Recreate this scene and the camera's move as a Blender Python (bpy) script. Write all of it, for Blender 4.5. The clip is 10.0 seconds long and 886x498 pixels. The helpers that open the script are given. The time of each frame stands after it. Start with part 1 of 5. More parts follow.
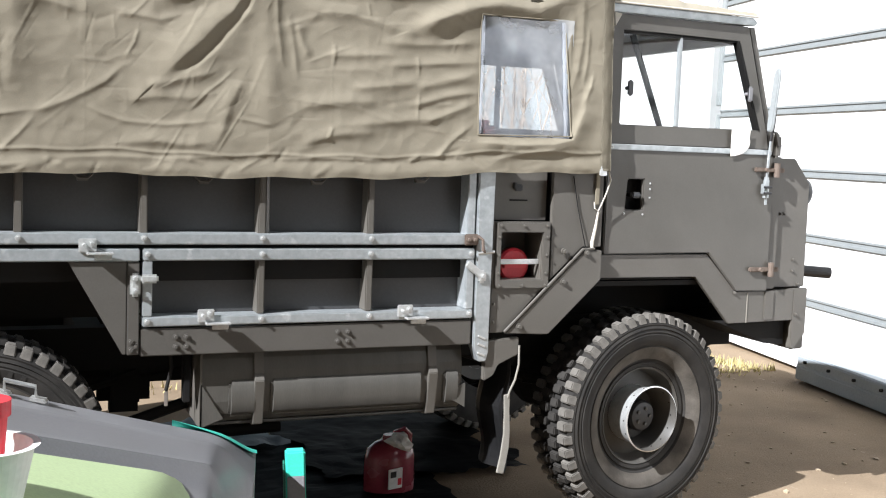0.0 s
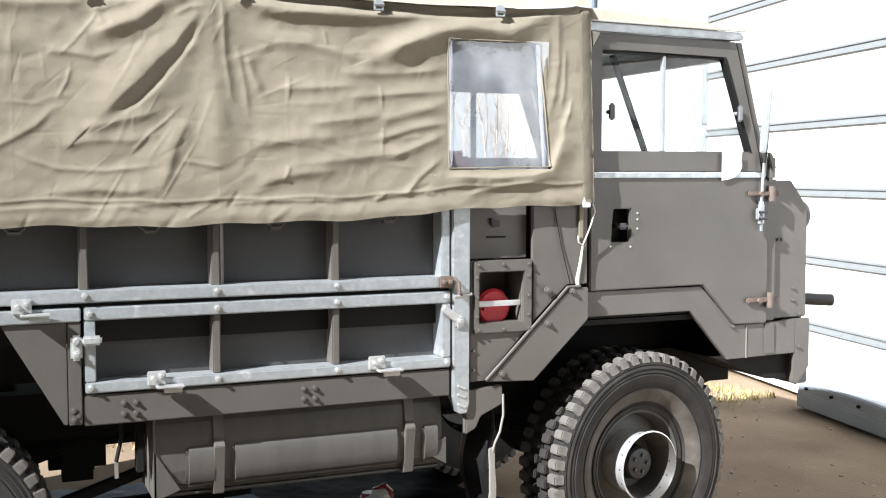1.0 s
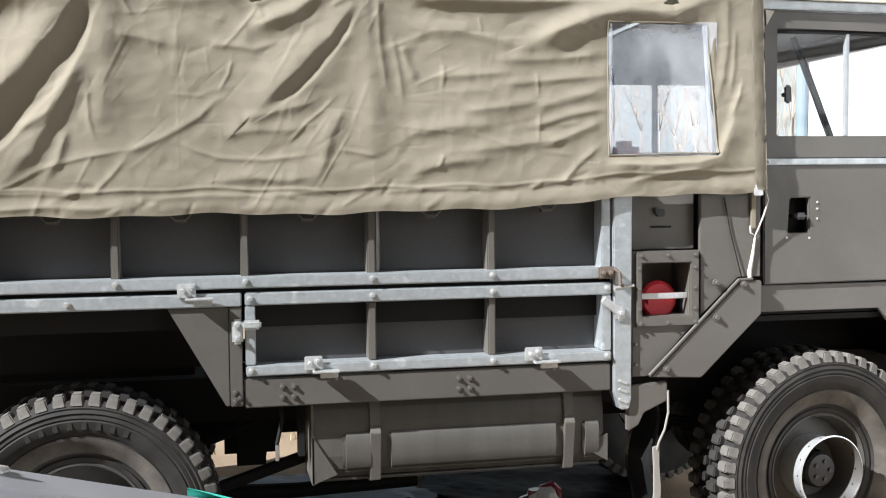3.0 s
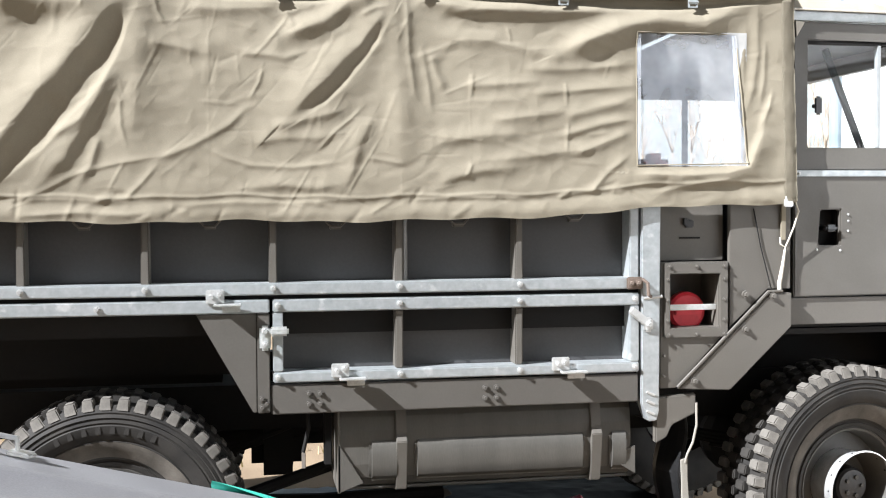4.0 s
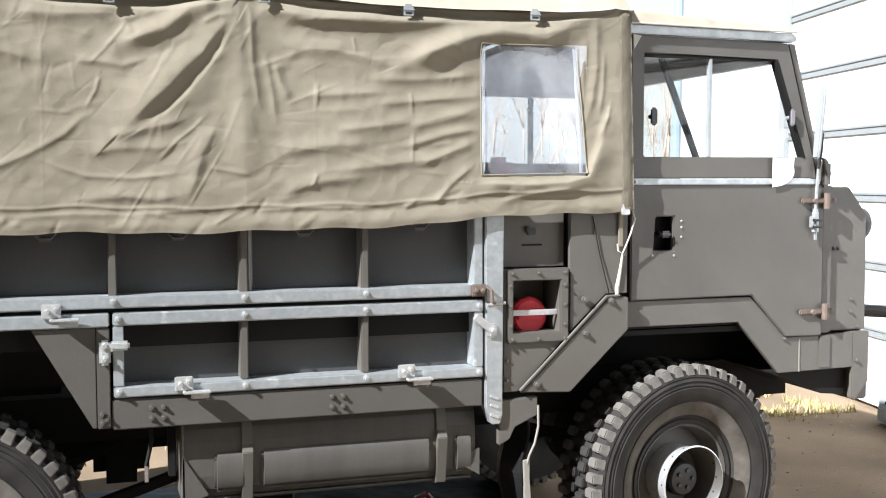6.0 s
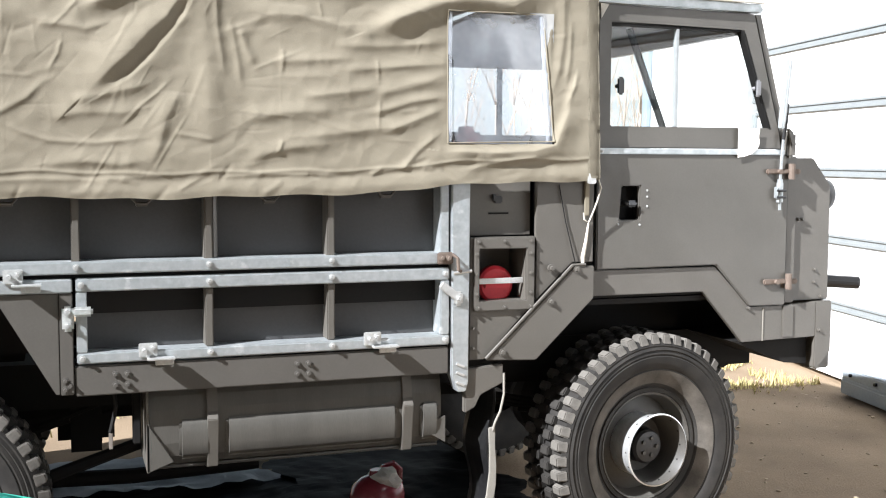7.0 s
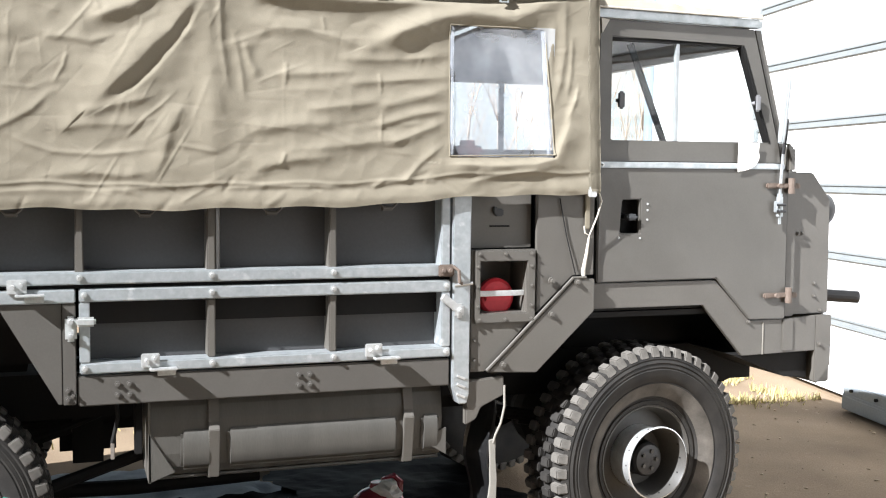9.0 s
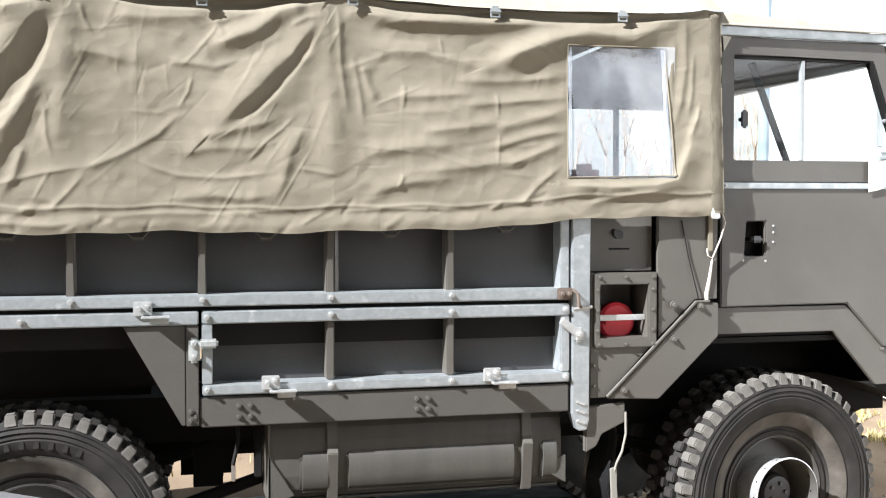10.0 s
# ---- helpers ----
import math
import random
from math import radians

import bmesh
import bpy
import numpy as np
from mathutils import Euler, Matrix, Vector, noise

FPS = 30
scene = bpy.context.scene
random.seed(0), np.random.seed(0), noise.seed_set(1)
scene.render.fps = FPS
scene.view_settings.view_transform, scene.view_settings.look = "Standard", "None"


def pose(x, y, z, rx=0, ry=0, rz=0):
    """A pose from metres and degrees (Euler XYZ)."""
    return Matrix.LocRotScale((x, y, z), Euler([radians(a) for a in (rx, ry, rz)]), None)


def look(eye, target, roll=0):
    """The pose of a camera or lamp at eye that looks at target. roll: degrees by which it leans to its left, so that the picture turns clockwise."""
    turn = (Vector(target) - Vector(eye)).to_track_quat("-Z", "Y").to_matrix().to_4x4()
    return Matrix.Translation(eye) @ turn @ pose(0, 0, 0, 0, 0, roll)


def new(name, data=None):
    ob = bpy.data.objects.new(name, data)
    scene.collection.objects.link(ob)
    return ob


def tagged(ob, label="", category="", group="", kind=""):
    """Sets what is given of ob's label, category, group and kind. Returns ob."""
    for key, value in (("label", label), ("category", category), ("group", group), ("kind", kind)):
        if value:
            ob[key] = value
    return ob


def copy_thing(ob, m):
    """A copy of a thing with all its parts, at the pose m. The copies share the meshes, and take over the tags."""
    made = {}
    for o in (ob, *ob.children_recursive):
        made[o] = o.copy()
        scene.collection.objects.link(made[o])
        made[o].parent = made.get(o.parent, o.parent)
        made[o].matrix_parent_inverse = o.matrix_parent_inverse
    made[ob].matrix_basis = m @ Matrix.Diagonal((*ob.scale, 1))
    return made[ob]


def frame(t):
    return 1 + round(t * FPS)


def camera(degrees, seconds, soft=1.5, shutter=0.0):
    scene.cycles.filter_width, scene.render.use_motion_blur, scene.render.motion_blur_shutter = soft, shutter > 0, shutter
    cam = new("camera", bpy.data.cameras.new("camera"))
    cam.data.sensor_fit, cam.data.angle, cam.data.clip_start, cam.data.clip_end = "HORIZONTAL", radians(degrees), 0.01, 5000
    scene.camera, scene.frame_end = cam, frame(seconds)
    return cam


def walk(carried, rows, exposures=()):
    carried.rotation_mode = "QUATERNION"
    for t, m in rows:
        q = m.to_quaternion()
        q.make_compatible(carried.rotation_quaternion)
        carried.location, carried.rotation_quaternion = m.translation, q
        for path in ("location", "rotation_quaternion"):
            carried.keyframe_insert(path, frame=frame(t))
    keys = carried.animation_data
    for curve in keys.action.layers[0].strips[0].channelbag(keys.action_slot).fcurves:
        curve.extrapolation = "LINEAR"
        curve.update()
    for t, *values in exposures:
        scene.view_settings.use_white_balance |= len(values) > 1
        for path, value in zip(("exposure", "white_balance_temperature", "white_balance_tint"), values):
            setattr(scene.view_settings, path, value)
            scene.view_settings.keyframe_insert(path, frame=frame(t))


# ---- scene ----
cam = camera(44.0, 10.0, 1.1)
PATH = [
    (0, (-0.891, -3.789, 1.472), (-0.127, -1.949, 1.298), 2.7),
    (0.5, (-0.852, -3.672, 1.438), (-0.100, -1.827, 1.263), 1.0),
    (1, (-0.710, -3.511, 1.507), (0.071, -1.674, 1.381), 0.6),
    (1.5, (-0.581, -3.538, 1.519), (0.151, -1.678, 1.448), 0.0),
    (2, (-0.609, -3.474, 1.483), (-0.013, -1.565, 1.434), 1.0),
    (2.5, (-0.525, -3.500, 1.458), (-0.043, -1.562, 1.348), 0.5),
    (4, (-0.498, -3.528, 1.382), (-0.144, -1.561, 1.317), 0.4),
    (4.5, (-0.528, -3.515, 1.426), (-0.153, -1.550, 1.381), 0.2),
    (5, (-0.498, -3.529, 1.515), (0.019, -1.599, 1.433), 0.3),
    (5.5, (-0.484, -3.540, 1.525), (0.097, -1.628, 1.426), 0.4),
    (7, (-0.453, -3.554, 1.483), (0.204, -1.672, 1.324), 0.9),
    (7.5, (-0.453, -3.560, 1.471), (0.217, -1.683, 1.313), 0.8),
    (8, (-0.452, -3.565, 1.468), (0.226, -1.690, 1.310), 1.1),
    (8.5, (-0.447, -3.578, 1.471), (0.242, -1.707, 1.323), 1.6),
    (9, (-0.458, -3.575, 1.472), (0.196, -1.690, 1.342), 1.1),
    (9.5, (-0.473, -3.564, 1.455), (0.129, -1.660, 1.351), 1.0),
    (10, (-0.484, -3.529, 1.415), (-0.016, -1.586, 1.353), 0.6),
]
STOPS = ((0.0, 1.22), (0.5, 1.49), (1.0, 1.52), (1.5, 1.16), (2.0, 1.22), (2.5, 1.22), (4.0, 1.70), (4.5, 1.61), (5.0, 1.50),
         (5.5, 1.43), (7.0, 1.57), (7.5, 1.65), (8.0, 1.68), (9.0, 1.62), (9.5, 1.55), (10.0, 1.61))
walk(cam, [(t, look(eye, target, roll)) for t, eye, target, roll in PATH], STOPS)

# ---- world, sun, exposure ----
SUN_TO = Vector((-1.2, -0.46, 1.0)).normalized()          # towards the sun
world = bpy.data.worlds.new("sky")
scene.world = world
world.use_nodes = True
wn = world.node_tree.nodes
sky = wn.new("ShaderNodeTexSky")
sky.sky_type = "NISHITA"
sky.sun_disc = False
sky.sun_elevation = math.asin(SUN_TO.z)
sky.sun_rotation = math.atan2(SUN_TO.x, SUN_TO.y)
sky.dust_density = 3.0
wn["Background"].inputs["Strength"].default_value = 0.016
world.node_tree.links.new(sky.outputs[0], wn["Background"].inputs[0])
sun = new("sun", bpy.data.lights.new("sun", "SUN"))
sun.data.energy = 5.0
sun.data.angle = radians(0.53)
sun.data.color = (0.96, 0.98, 1.03)
sun.matrix_basis = look(SUN_TO * 30, (0, 0, 0))


# ---- materials ----
def mat(name, base, rough=0.6, metal=0.0, second=None, scale=6.0, amount=0.5, grain=80.0, bump=0.15, dist=0.002,
        spec=0.5, rough_var=0.12, third=None, third_scale=1.3, third_cut=0.58, stretch=(1, 1, 1), vary=0.0, speck=0.18, dent=0.0):
    m = bpy.data.materials.new(name)
    m.use_nodes = True
    n, l = m.node_tree.nodes, m.node_tree.links
    b = n["Principled BSDF"]
    b.inputs["Metallic"].default_value = metal
    b.inputs["Specular IOR Level"].default_value = spec
    co = n.new("ShaderNodeTexCoord")
    mp = n.new("ShaderNodeMapping")
    mp.inputs["Scale"].default_value = stretch
    l.new(co.outputs["Object"], mp.inputs[0])
    big = n.new("ShaderNodeTexNoise")
    big.inputs["Scale"].default_value, big.inputs["Detail"].default_value = scale, 6
    fine = n.new("ShaderNodeTexNoise")
    fine.inputs["Scale"].default_value, fine.inputs["Detail"].default_value = grain, 5
    l.new(mp.outputs[0], big.inputs[0]), l.new(mp.outputs[0], fine.inputs[0])
    mix = n.new("ShaderNodeMix")
    mix.data_type = "RGBA"
    ramp = n.new("ShaderNodeValToRGB")
    ramp.color_ramp.elements[0].position, ramp.color_ramp.elements[1].position = 0.35, 0.7
    l.new(big.outputs[0], ramp.inputs[0])
    mul = n.new("ShaderNodeMath")
    mul.operation = "MULTIPLY"
    mul.inputs[1].default_value = amount
    l.new(ramp.outputs[0], mul.inputs[0])
    l.new(mul.outputs[0], mix.inputs[0])
    mix.inputs[6].default_value = (*base, 1)
    mix.inputs[7].default_value = (*(second or [c * 0.7 for c in base]), 1)
    out = mix.outputs[2]
    if third:
        t = n.new("ShaderNodeTexNoise")
        t.inputs["Scale"].default_value, t.inputs["Detail"].default_value = third_scale, 9
        l.new(mp.outputs[0], t.inputs[0])
        r2 = n.new("ShaderNodeValToRGB")
        r2.color_ramp.elements[0].position, r2.color_ramp.elements[1].position = third_cut, third_cut + 0.08
        l.new(t.outputs[0], r2.inputs[0])
        m2 = n.new("ShaderNodeMix")
        m2.data_type = "RGBA"
        l.new(r2.outputs[0], m2.inputs[0]), l.new(out, m2.inputs[6])
        m2.inputs[7].default_value = (*third, 1)
        out = m2.outputs[2]
    # fine grain in the value, and a difference from piece to piece
    hsv = n.new("ShaderNodeHueSaturation")
    rng = n.new("ShaderNodeMapRange")
    rng.inputs[3].default_value, rng.inputs[4].default_value = 1 - speck, 1 + speck
    l.new(fine.outputs[0], rng.inputs[0])
    val = rng.outputs[0]
    if vary:
        oi = n.new("ShaderNodeObjectInfo")
        r3 = n.new("ShaderNodeMapRange")
        r3.inputs[3].default_value, r3.inputs[4].default_value = 1 - vary, 1 + vary
        l.new(oi.outputs["Random"], r3.inputs[0])
        mm = n.new("ShaderNodeMath")
        mm.operation = "MULTIPLY"
        l.new(val, mm.inputs[0]), l.new(r3.outputs[0], mm.inputs[1])
        val = mm.outputs[0]
    l.new(val, hsv.inputs["Value"]), l.new(out, hsv.inputs["Color"])
    l.new(hsv.outputs[0], b.inputs["Base Color"])
    rr = n.new("ShaderNodeMapRange")
    rr.inputs[3].default_value, rr.inputs[4].default_value = max(0.03, rough - rough_var), min(1, rough + rough_var)
    l.new(big.outputs[0], rr.inputs[0]), l.new(rr.outputs[0], b.inputs["Roughness"])
    bp = n.new("ShaderNodeBump")
    bp.inputs["Strength"].default_value, bp.inputs["Distance"].default_value = bump, dist
    l.new(fine.outputs[0], bp.inputs["Height"]), l.new(bp.outputs[0], b.inputs["Normal"])
    if dent:
        # sheet metal is never quite flat
        wave, b2 = n.new("ShaderNodeTexNoise"), n.new("ShaderNodeBump")
        wave.inputs["Scale"].default_value, wave.inputs["Detail"].default_value = 3.2, 3
        b2.inputs["Strength"].default_value, b2.inputs["Distance"].default_value = 1.0, dent
        l.new(co.outputs["Object"], wave.inputs[0]), l.new(wave.outputs[0], b2.inputs["Height"]), l.new(b2.outputs[0], bp.inputs["Normal"])
    return m


def glass(name, tint=(0.9, 0.93, 0.95), rough=0.0, clear=0.88, haze=0.0):
    """A thin pane: mostly clear, with a glossy face."""
    m = bpy.data.materials.new(name)
    m.use_nodes = True
    n, l = m.node_tree.nodes, m.node_tree.links
    n.remove(n["Principled BSDF"])
    tr = n.new("ShaderNodeBsdfTransparent")
    tr.inputs[0].default_value = (*tint, 1)
    gl = n.new("ShaderNodeBsdfGlossy")
    gl.inputs["Roughness"].default_value = rough
    mx = n.new("ShaderNodeMixShader")
    co = n.new("ShaderNodeTexCoord")
    no = n.new("ShaderNodeTexNoise")
    no.inputs["Scale"].default_value, no.inputs["Detail"].default_value = 7, 3
    r = n.new("ShaderNodeMapRange")
    r.inputs[3].default_value, r.inputs[4].default_value = (1 - clear) * 0.4, (1 - clear) * 1.6
    l.new(co.outputs["Object"], no.inputs[0]), l.new(no.outputs[0], r.inputs[0]), l.new(r.outputs[0], mx.inputs[0])
    l.new(tr.outputs[0], mx.inputs[1]), l.new(gl.outputs[0], mx.inputs[2])
    out = mx.outputs[0]
    if haze:
        # fine scratches scatter some of the light
        df, m2 = n.new("ShaderNodeBsdfTranslucent"), n.new("ShaderNodeMixShader")
        d2, m3 = n.new("ShaderNodeBsdfDiffuse"), n.new("ShaderNodeMixShader")
        df.inputs[0].default_value = d2.inputs[0].default_value = (0.80, 0.86, 0.95, 1)
        l.new(df.outputs[0], m3.inputs[1]), l.new(d2.outputs[0], m3.inputs[2])
        r4 = n.new("ShaderNodeMapRange")
        r4.inputs[3].default_value, r4.inputs[4].default_value = 0.0, haze * 2
        l.new(no.outputs[0], r4.inputs[0]), l.new(r4.outputs[0], m2.inputs[0])
        l.new(out, m2.inputs[1]), l.new(m3.outputs[0], m2.inputs[2])
        out = m2.outputs[0]
    l.new(out, n["Material Output"].inputs[0])
    return m


OLIVE = mat("olive_drab_paint", (0.110, 0.102, 0.089), 0.40, second=(0.080, 0.074, 0.065), scale=4.5, grain=170, bump=0.05, rough_var=0.14, speck=0.10, dent=0.007)
OLIVE_B = mat("olive_drab_door_paint", (0.104, 0.097, 0.085), 0.36, second=(0.078, 0.073, 0.064), scale=2.8, amount=0.7, grain=140, bump=0.04, rough_var=0.14, speck=0.09, dent=0.011)
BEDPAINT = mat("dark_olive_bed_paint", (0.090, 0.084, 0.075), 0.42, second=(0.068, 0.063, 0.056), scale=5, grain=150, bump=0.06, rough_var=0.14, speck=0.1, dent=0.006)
PANEL = mat("dark_board_paint", (0.058, 0.058, 0.059), 0.45, second=(0.046, 0.046, 0.047), scale=4, grain=120, bump=0.12)
GALV = mat("galvanised_steel", (0.47, 0.50, 0.51), 0.42, metal=0.55, second=(0.34, 0.37, 0.38), scale=26, amount=0.8, grain=60,
           bump=0.12, third=(0.60, 0.62, 0.62), third_scale=14, third_cut=0.62)
ZINC = mat("bright_zinc", (0.66, 0.67, 0.66), 0.35, metal=0.6, second=(0.42, 0.42, 0.41), scale=40, grain=150)
RUST = mat("rusted_steel", (0.13, 0.095, 0.075), 0.75, second=(0.20, 0.165, 0.135), scale=45, grain=200, bump=0.3)
CANVAS = mat("olive_canvas", (0.266, 0.238, 0.182), 0.9, second=(0.196, 0.174, 0.131), scale=2.6, amount=0.7, grain=420, bump=0.25,
             dist=0.001, spec=0.15)
CANVAS_L = mat("faded_canvas", (0.38, 0.345, 0.275), 0.9, second=(0.31, 0.28, 0.22), scale=5, grain=420, bump=0.25, dist=0.001, spec=0.15)
RUBBER = mat("tyre_rubber", (0.019, 0.018, 0.017), 0.72, second=(0.048, 0.044, 0.039), scale=11, amount=0.6, grain=150, bump=0.2, spec=0.25)
DUSTY = mat("dusty_sidewall_rubber", (0.058, 0.052, 0.045), 0.8, second=(0.145, 0.131, 0.113), scale=9, amount=0.9, grain=150, bump=0.2, spec=0.2)
LUG = mat("dusty_tread_rubber", (0.140, 0.130, 0.115), 0.85, second=(0.050, 0.046, 0.041), scale=28, grain=150, bump=0.3)
WHEEL = mat("wheel_paint", (0.055, 0.052, 0.047), 0.55, second=(0.09, 0.083, 0.073), scale=9, grain=120)
HUB = mat("bare_steel_hub", (0.055, 0.058, 0.061), 0.6, second=(0.035, 0.036, 0.038), scale=24, grain=160, bump=0.3)
BLACK = mat("black_chassis", (0.010, 0.010, 0.010), 0.7, second=(0.018, 0.016, 0.014), scale=9, grain=90, spec=0.2)
BLACKR = mat("black_plastic", (0.02, 0.02, 0.021), 0.4, second=(0.03, 0.03, 0.03))
TANK = mat("dusty_tank_paint", (0.088, 0.084, 0.075), 0.36, second=(0.062, 0.059, 0.053), scale=5, amount=0.75, grain=110, bump=0.15,
           third=(0.22, 0.185, 0.14), third_scale=4, third_cut=0.70, stretch=(3, 1, 0.5))
RED = mat("red_plastic", (0.72, 0.045, 0.065), 0.35, second=(0.5, 0.02, 0.03), grain=60, bump=0.05)
REDCLEAR = mat("red_jug_plastic", (0.24, 0.035, 0.055), 0.25, second=(0.30, 0.07, 0.08), scale=9, grain=60, bump=0.05)
WHITEPL = mat("white_plastic", (0.78, 0.78, 0.76), 0.45, second=(0.66, 0.66, 0.63), grain=50, bump=0.05)
GREY_PL = mat("dark_grey_plastic", (0.21, 0.21, 0.22), 0.38, second=(0.26, 0.26, 0.27), scale=9, grain=260, bump=0.25)
GREEN_L = mat("pale_green_plastic", (0.52, 0.64, 0.36), 0.5, second=(0.46, 0.58, 0.32), scale=5, grain=200, bump=0.1)
GREEN_D = mat("bottle_green_plastic", (0.03, 0.20, 0.145), 0.4, second=(0.025, 0.16, 0.12), scale=5, grain=200, bump=0.1)
TEAL = mat("teal_plastic", (0.06, 0.62, 0.48), 0.4, second=(0.05, 0.52, 0.41), scale=5, grain=200, bump=0.1)
WHITE = mat("white_cladding", (0.82, 0.83, 0.83), 0.45, second=(0.76, 0.77, 0.77), scale=1.5, grain=40, bump=0.05)
JOINT = mat("pale_joint_steel", (0.27, 0.29, 0.295), 0.5, metal=0.1, second=(0.21, 0.23, 0.235), scale=8, grain=60)
RIB = mat("grey_joint_steel", (0.36, 0.385, 0.39), 0.5, metal=0.2, second=(0.28, 0.30, 0.305), scale=8, grain=60)
DIRT = mat("dry_sandy_ground", (0.27, 0.205, 0.138), 0.95, second=(0.155, 0.113, 0.076), scale=1.1, amount=0.9, grain=95, bump=0.4, dist=0.012,
           spec=0.15, third=(0.30, 0.24, 0.175), third_scale=16, third_cut=0.68)
GRIT = mat("loose_gravel", (0.40, 0.32, 0.22), 0.9, second=(0.24, 0.19, 0.13), scale=3, amount=0.9, grain=90, bump=0.3)
STRAW = mat("dry_grass", (0.58, 0.49, 0.24), 0.9, second=(0.36, 0.33, 0.12), scale=3, grain=30, vary=0.2)
BARK = mat("bare_tree_bark", (0.56, 0.47, 0.38), 0.9, second=(0.42, 0.34, 0.27), scale=4, grain=30)
BLUEGREY = mat("blue_grey_paint", (0.26, 0.33, 0.38), 0.5, second=(0.21, 0.27, 0.32), scale=3, grain=60)
PALEBLUE = mat("pale_blue_sheet", (0.42, 0.55, 0.62), 0.5, second=(0.36, 0.48, 0.55), scale=3, grain=60)
CONIFER = mat("dark_conifer", (0.05, 0.062, 0.035), 0.9, second=(0.08, 0.07, 0.045), scale=3, grain=30)
FLAP = mat("worn_flap_edge", (0.24, 0.225, 0.195), 0.85, second=(0.25, 0.24, 0.21), scale=30, grain=200)
TIMBER = mat("weathered_timber", (0.20, 0.175, 0.15), 0.9, second=(0.13, 0.11, 0.095), scale=8, grain=60, stretch=(1, 8, 8))
CORD = mat("white_cord", (0.60, 0.57, 0.50), 0.8, second=(0.55, 0.52, 0.45), scale=60, grain=300)
CREAM = mat("cream_sticker", (0.90, 0.87, 0.80), 0.5, second=(0.86, 0.82, 0.74), scale=8, grain=60)
LINING = mat("grey_roof_lining", (0.30, 0.31, 0.32), 0.85, second=(0.20, 0.21, 0.22), scale=9, grain=120, stretch=(3, 1, 1))
# near-black colour that stands in for deep shade on the ground
SHADE_BLACK = mat("black_sheeting", (0.006, 0.006, 0.007), 0.6, second=(0.010, 0.010, 0.011), scale=6, grain=60, spec=0.08)
INNER = mat("cab_inner_trim", (0.05, 0.052, 0.055), 0.6, second=(0.035, 0.036, 0.04))
MIRROR = bpy.data.materials.new("mirror_face")
MIRROR.use_nodes = True
MIRROR.node_tree.nodes["Principled BSDF"].inputs["Metallic"].default_value = 1
MIRROR.node_tree.nodes["Principled BSDF"].inputs["Roughness"].default_value = 0.02
# crumpled facets of the stiff cloth
for cloth in (CANVAS, CANVAS_L):
    n, l = cloth.node_tree.nodes, cloth.node_tree.links
    co, warp, cells = n.new("ShaderNodeTexCoord"), n.new("ShaderNodeTexNoise"), n.new("ShaderNodeTexVoronoi")
    add, bp = n.new("ShaderNodeMix"), n.new("ShaderNodeBump")
    add.data_type = "VECTOR"
    add.inputs[0].default_value = 0.12
    warp.inputs["Scale"].default_value = 5
    cells.feature, cells.inputs["Scale"].default_value = "F1", 17
    l.new(co.outputs["Object"], warp.inputs[0]), l.new(co.outputs["Object"], add.inputs[4]), l.new(warp.outputs["Color"], add.inputs[5])
    l.new(add.outputs[1], cells.inputs["Vector"]), l.new(cells.outputs["Distance"], bp.inputs["Height"])
    bp.inputs["Strength"].default_value, bp.inputs["Distance"].default_value = 0.5, 0.005
    old = n["Principled BSDF"].inputs["Normal"].links[0].from_node
    l.new(bp.outputs[0], old.inputs["Normal"])
GLASS = glass("window_glass", (0.96, 0.97, 0.97), 0.0, 0.965)
VINYL_F = glass("clouded_vinyl", (0.95, 0.97, 1.0), 0.2, 0.7, 0.30)
VINYL = glass("clear_vinyl", (0.95, 0.97, 1.0), 0.12, 0.78, 0.32)


# ---- mesh helpers ----
def part(name, bm, material, parent=None, label="", smooth=False, tag=None):
    me = bpy.data.meshes.new(name)
    bmesh.ops.recalc_face_normals(bm, faces=bm.faces)
    if smooth:
        for f in bm.faces:
            f.smooth = True
    bm.to_mesh(me)
    bm.free()
    me.materials.append(material)
    ob = new(name, me)
    if parent:
        ob.parent = parent
    if label:
        tagged(ob, label)
    if tag:
        tagged(ob, **tag)
    return ob


def again(ob, m, parent=None):
    """Another piece on the same mesh."""
    c = new(ob.name.split(".")[0], ob.data)
    c.parent = parent or ob.parent
    c.matrix_basis = m
    return c


def auto_smooth(ob, degrees=35):
    me = ob.data
    bm = bmesh.new()
    bm.from_mesh(me)
    for f in bm.faces:
        f.smooth = True
    for e in bm.edges:
        e.smooth = len(e.link_faces) == 2 and e.calc_face_angle(0) < radians(degrees)
    bm.to_mesh(me)
    bm.free()
    return ob


def thing(name, label, category, m=None, group="", kind=""):
    e = new(name)
    e.empty_display_size = 0.1
    if m:
        e.matrix_basis = m
    return tagged(e, label, category, group, kind)


def add_box(bm, x0, x1, y0, y1, z0, z1, bevel=0.0):
    t = bmesh.new()
    bmesh.ops.create_cube(t, size=1)
    for v in t.verts:
        v.co = ((x0 + x1) / 2 + v.co.x * (x1 - x0), (y0 + y1) / 2 + v.co.y * (y1 - y0), (z0 + z1) / 2 + v.co.z * (z1 - z0))
    if bevel:
        bmesh.ops.bevel(t, geom=t.edges[:], offset=bevel, segments=2, affect="EDGES")
    join(bm, t)
    return bm


def join(bm, t):
    me = bpy.data.meshes.new("tmp")
    t.to_mesh(me)
    t.free()
    bm.from_mesh(me)
    bpy.data.meshes.remove(me)


def box(x0, x1, y0, y1, z0, z1, bevel=0.0):
    return add_box(bmesh.new(), x0, x1, y0, y1, z0, z1, bevel)


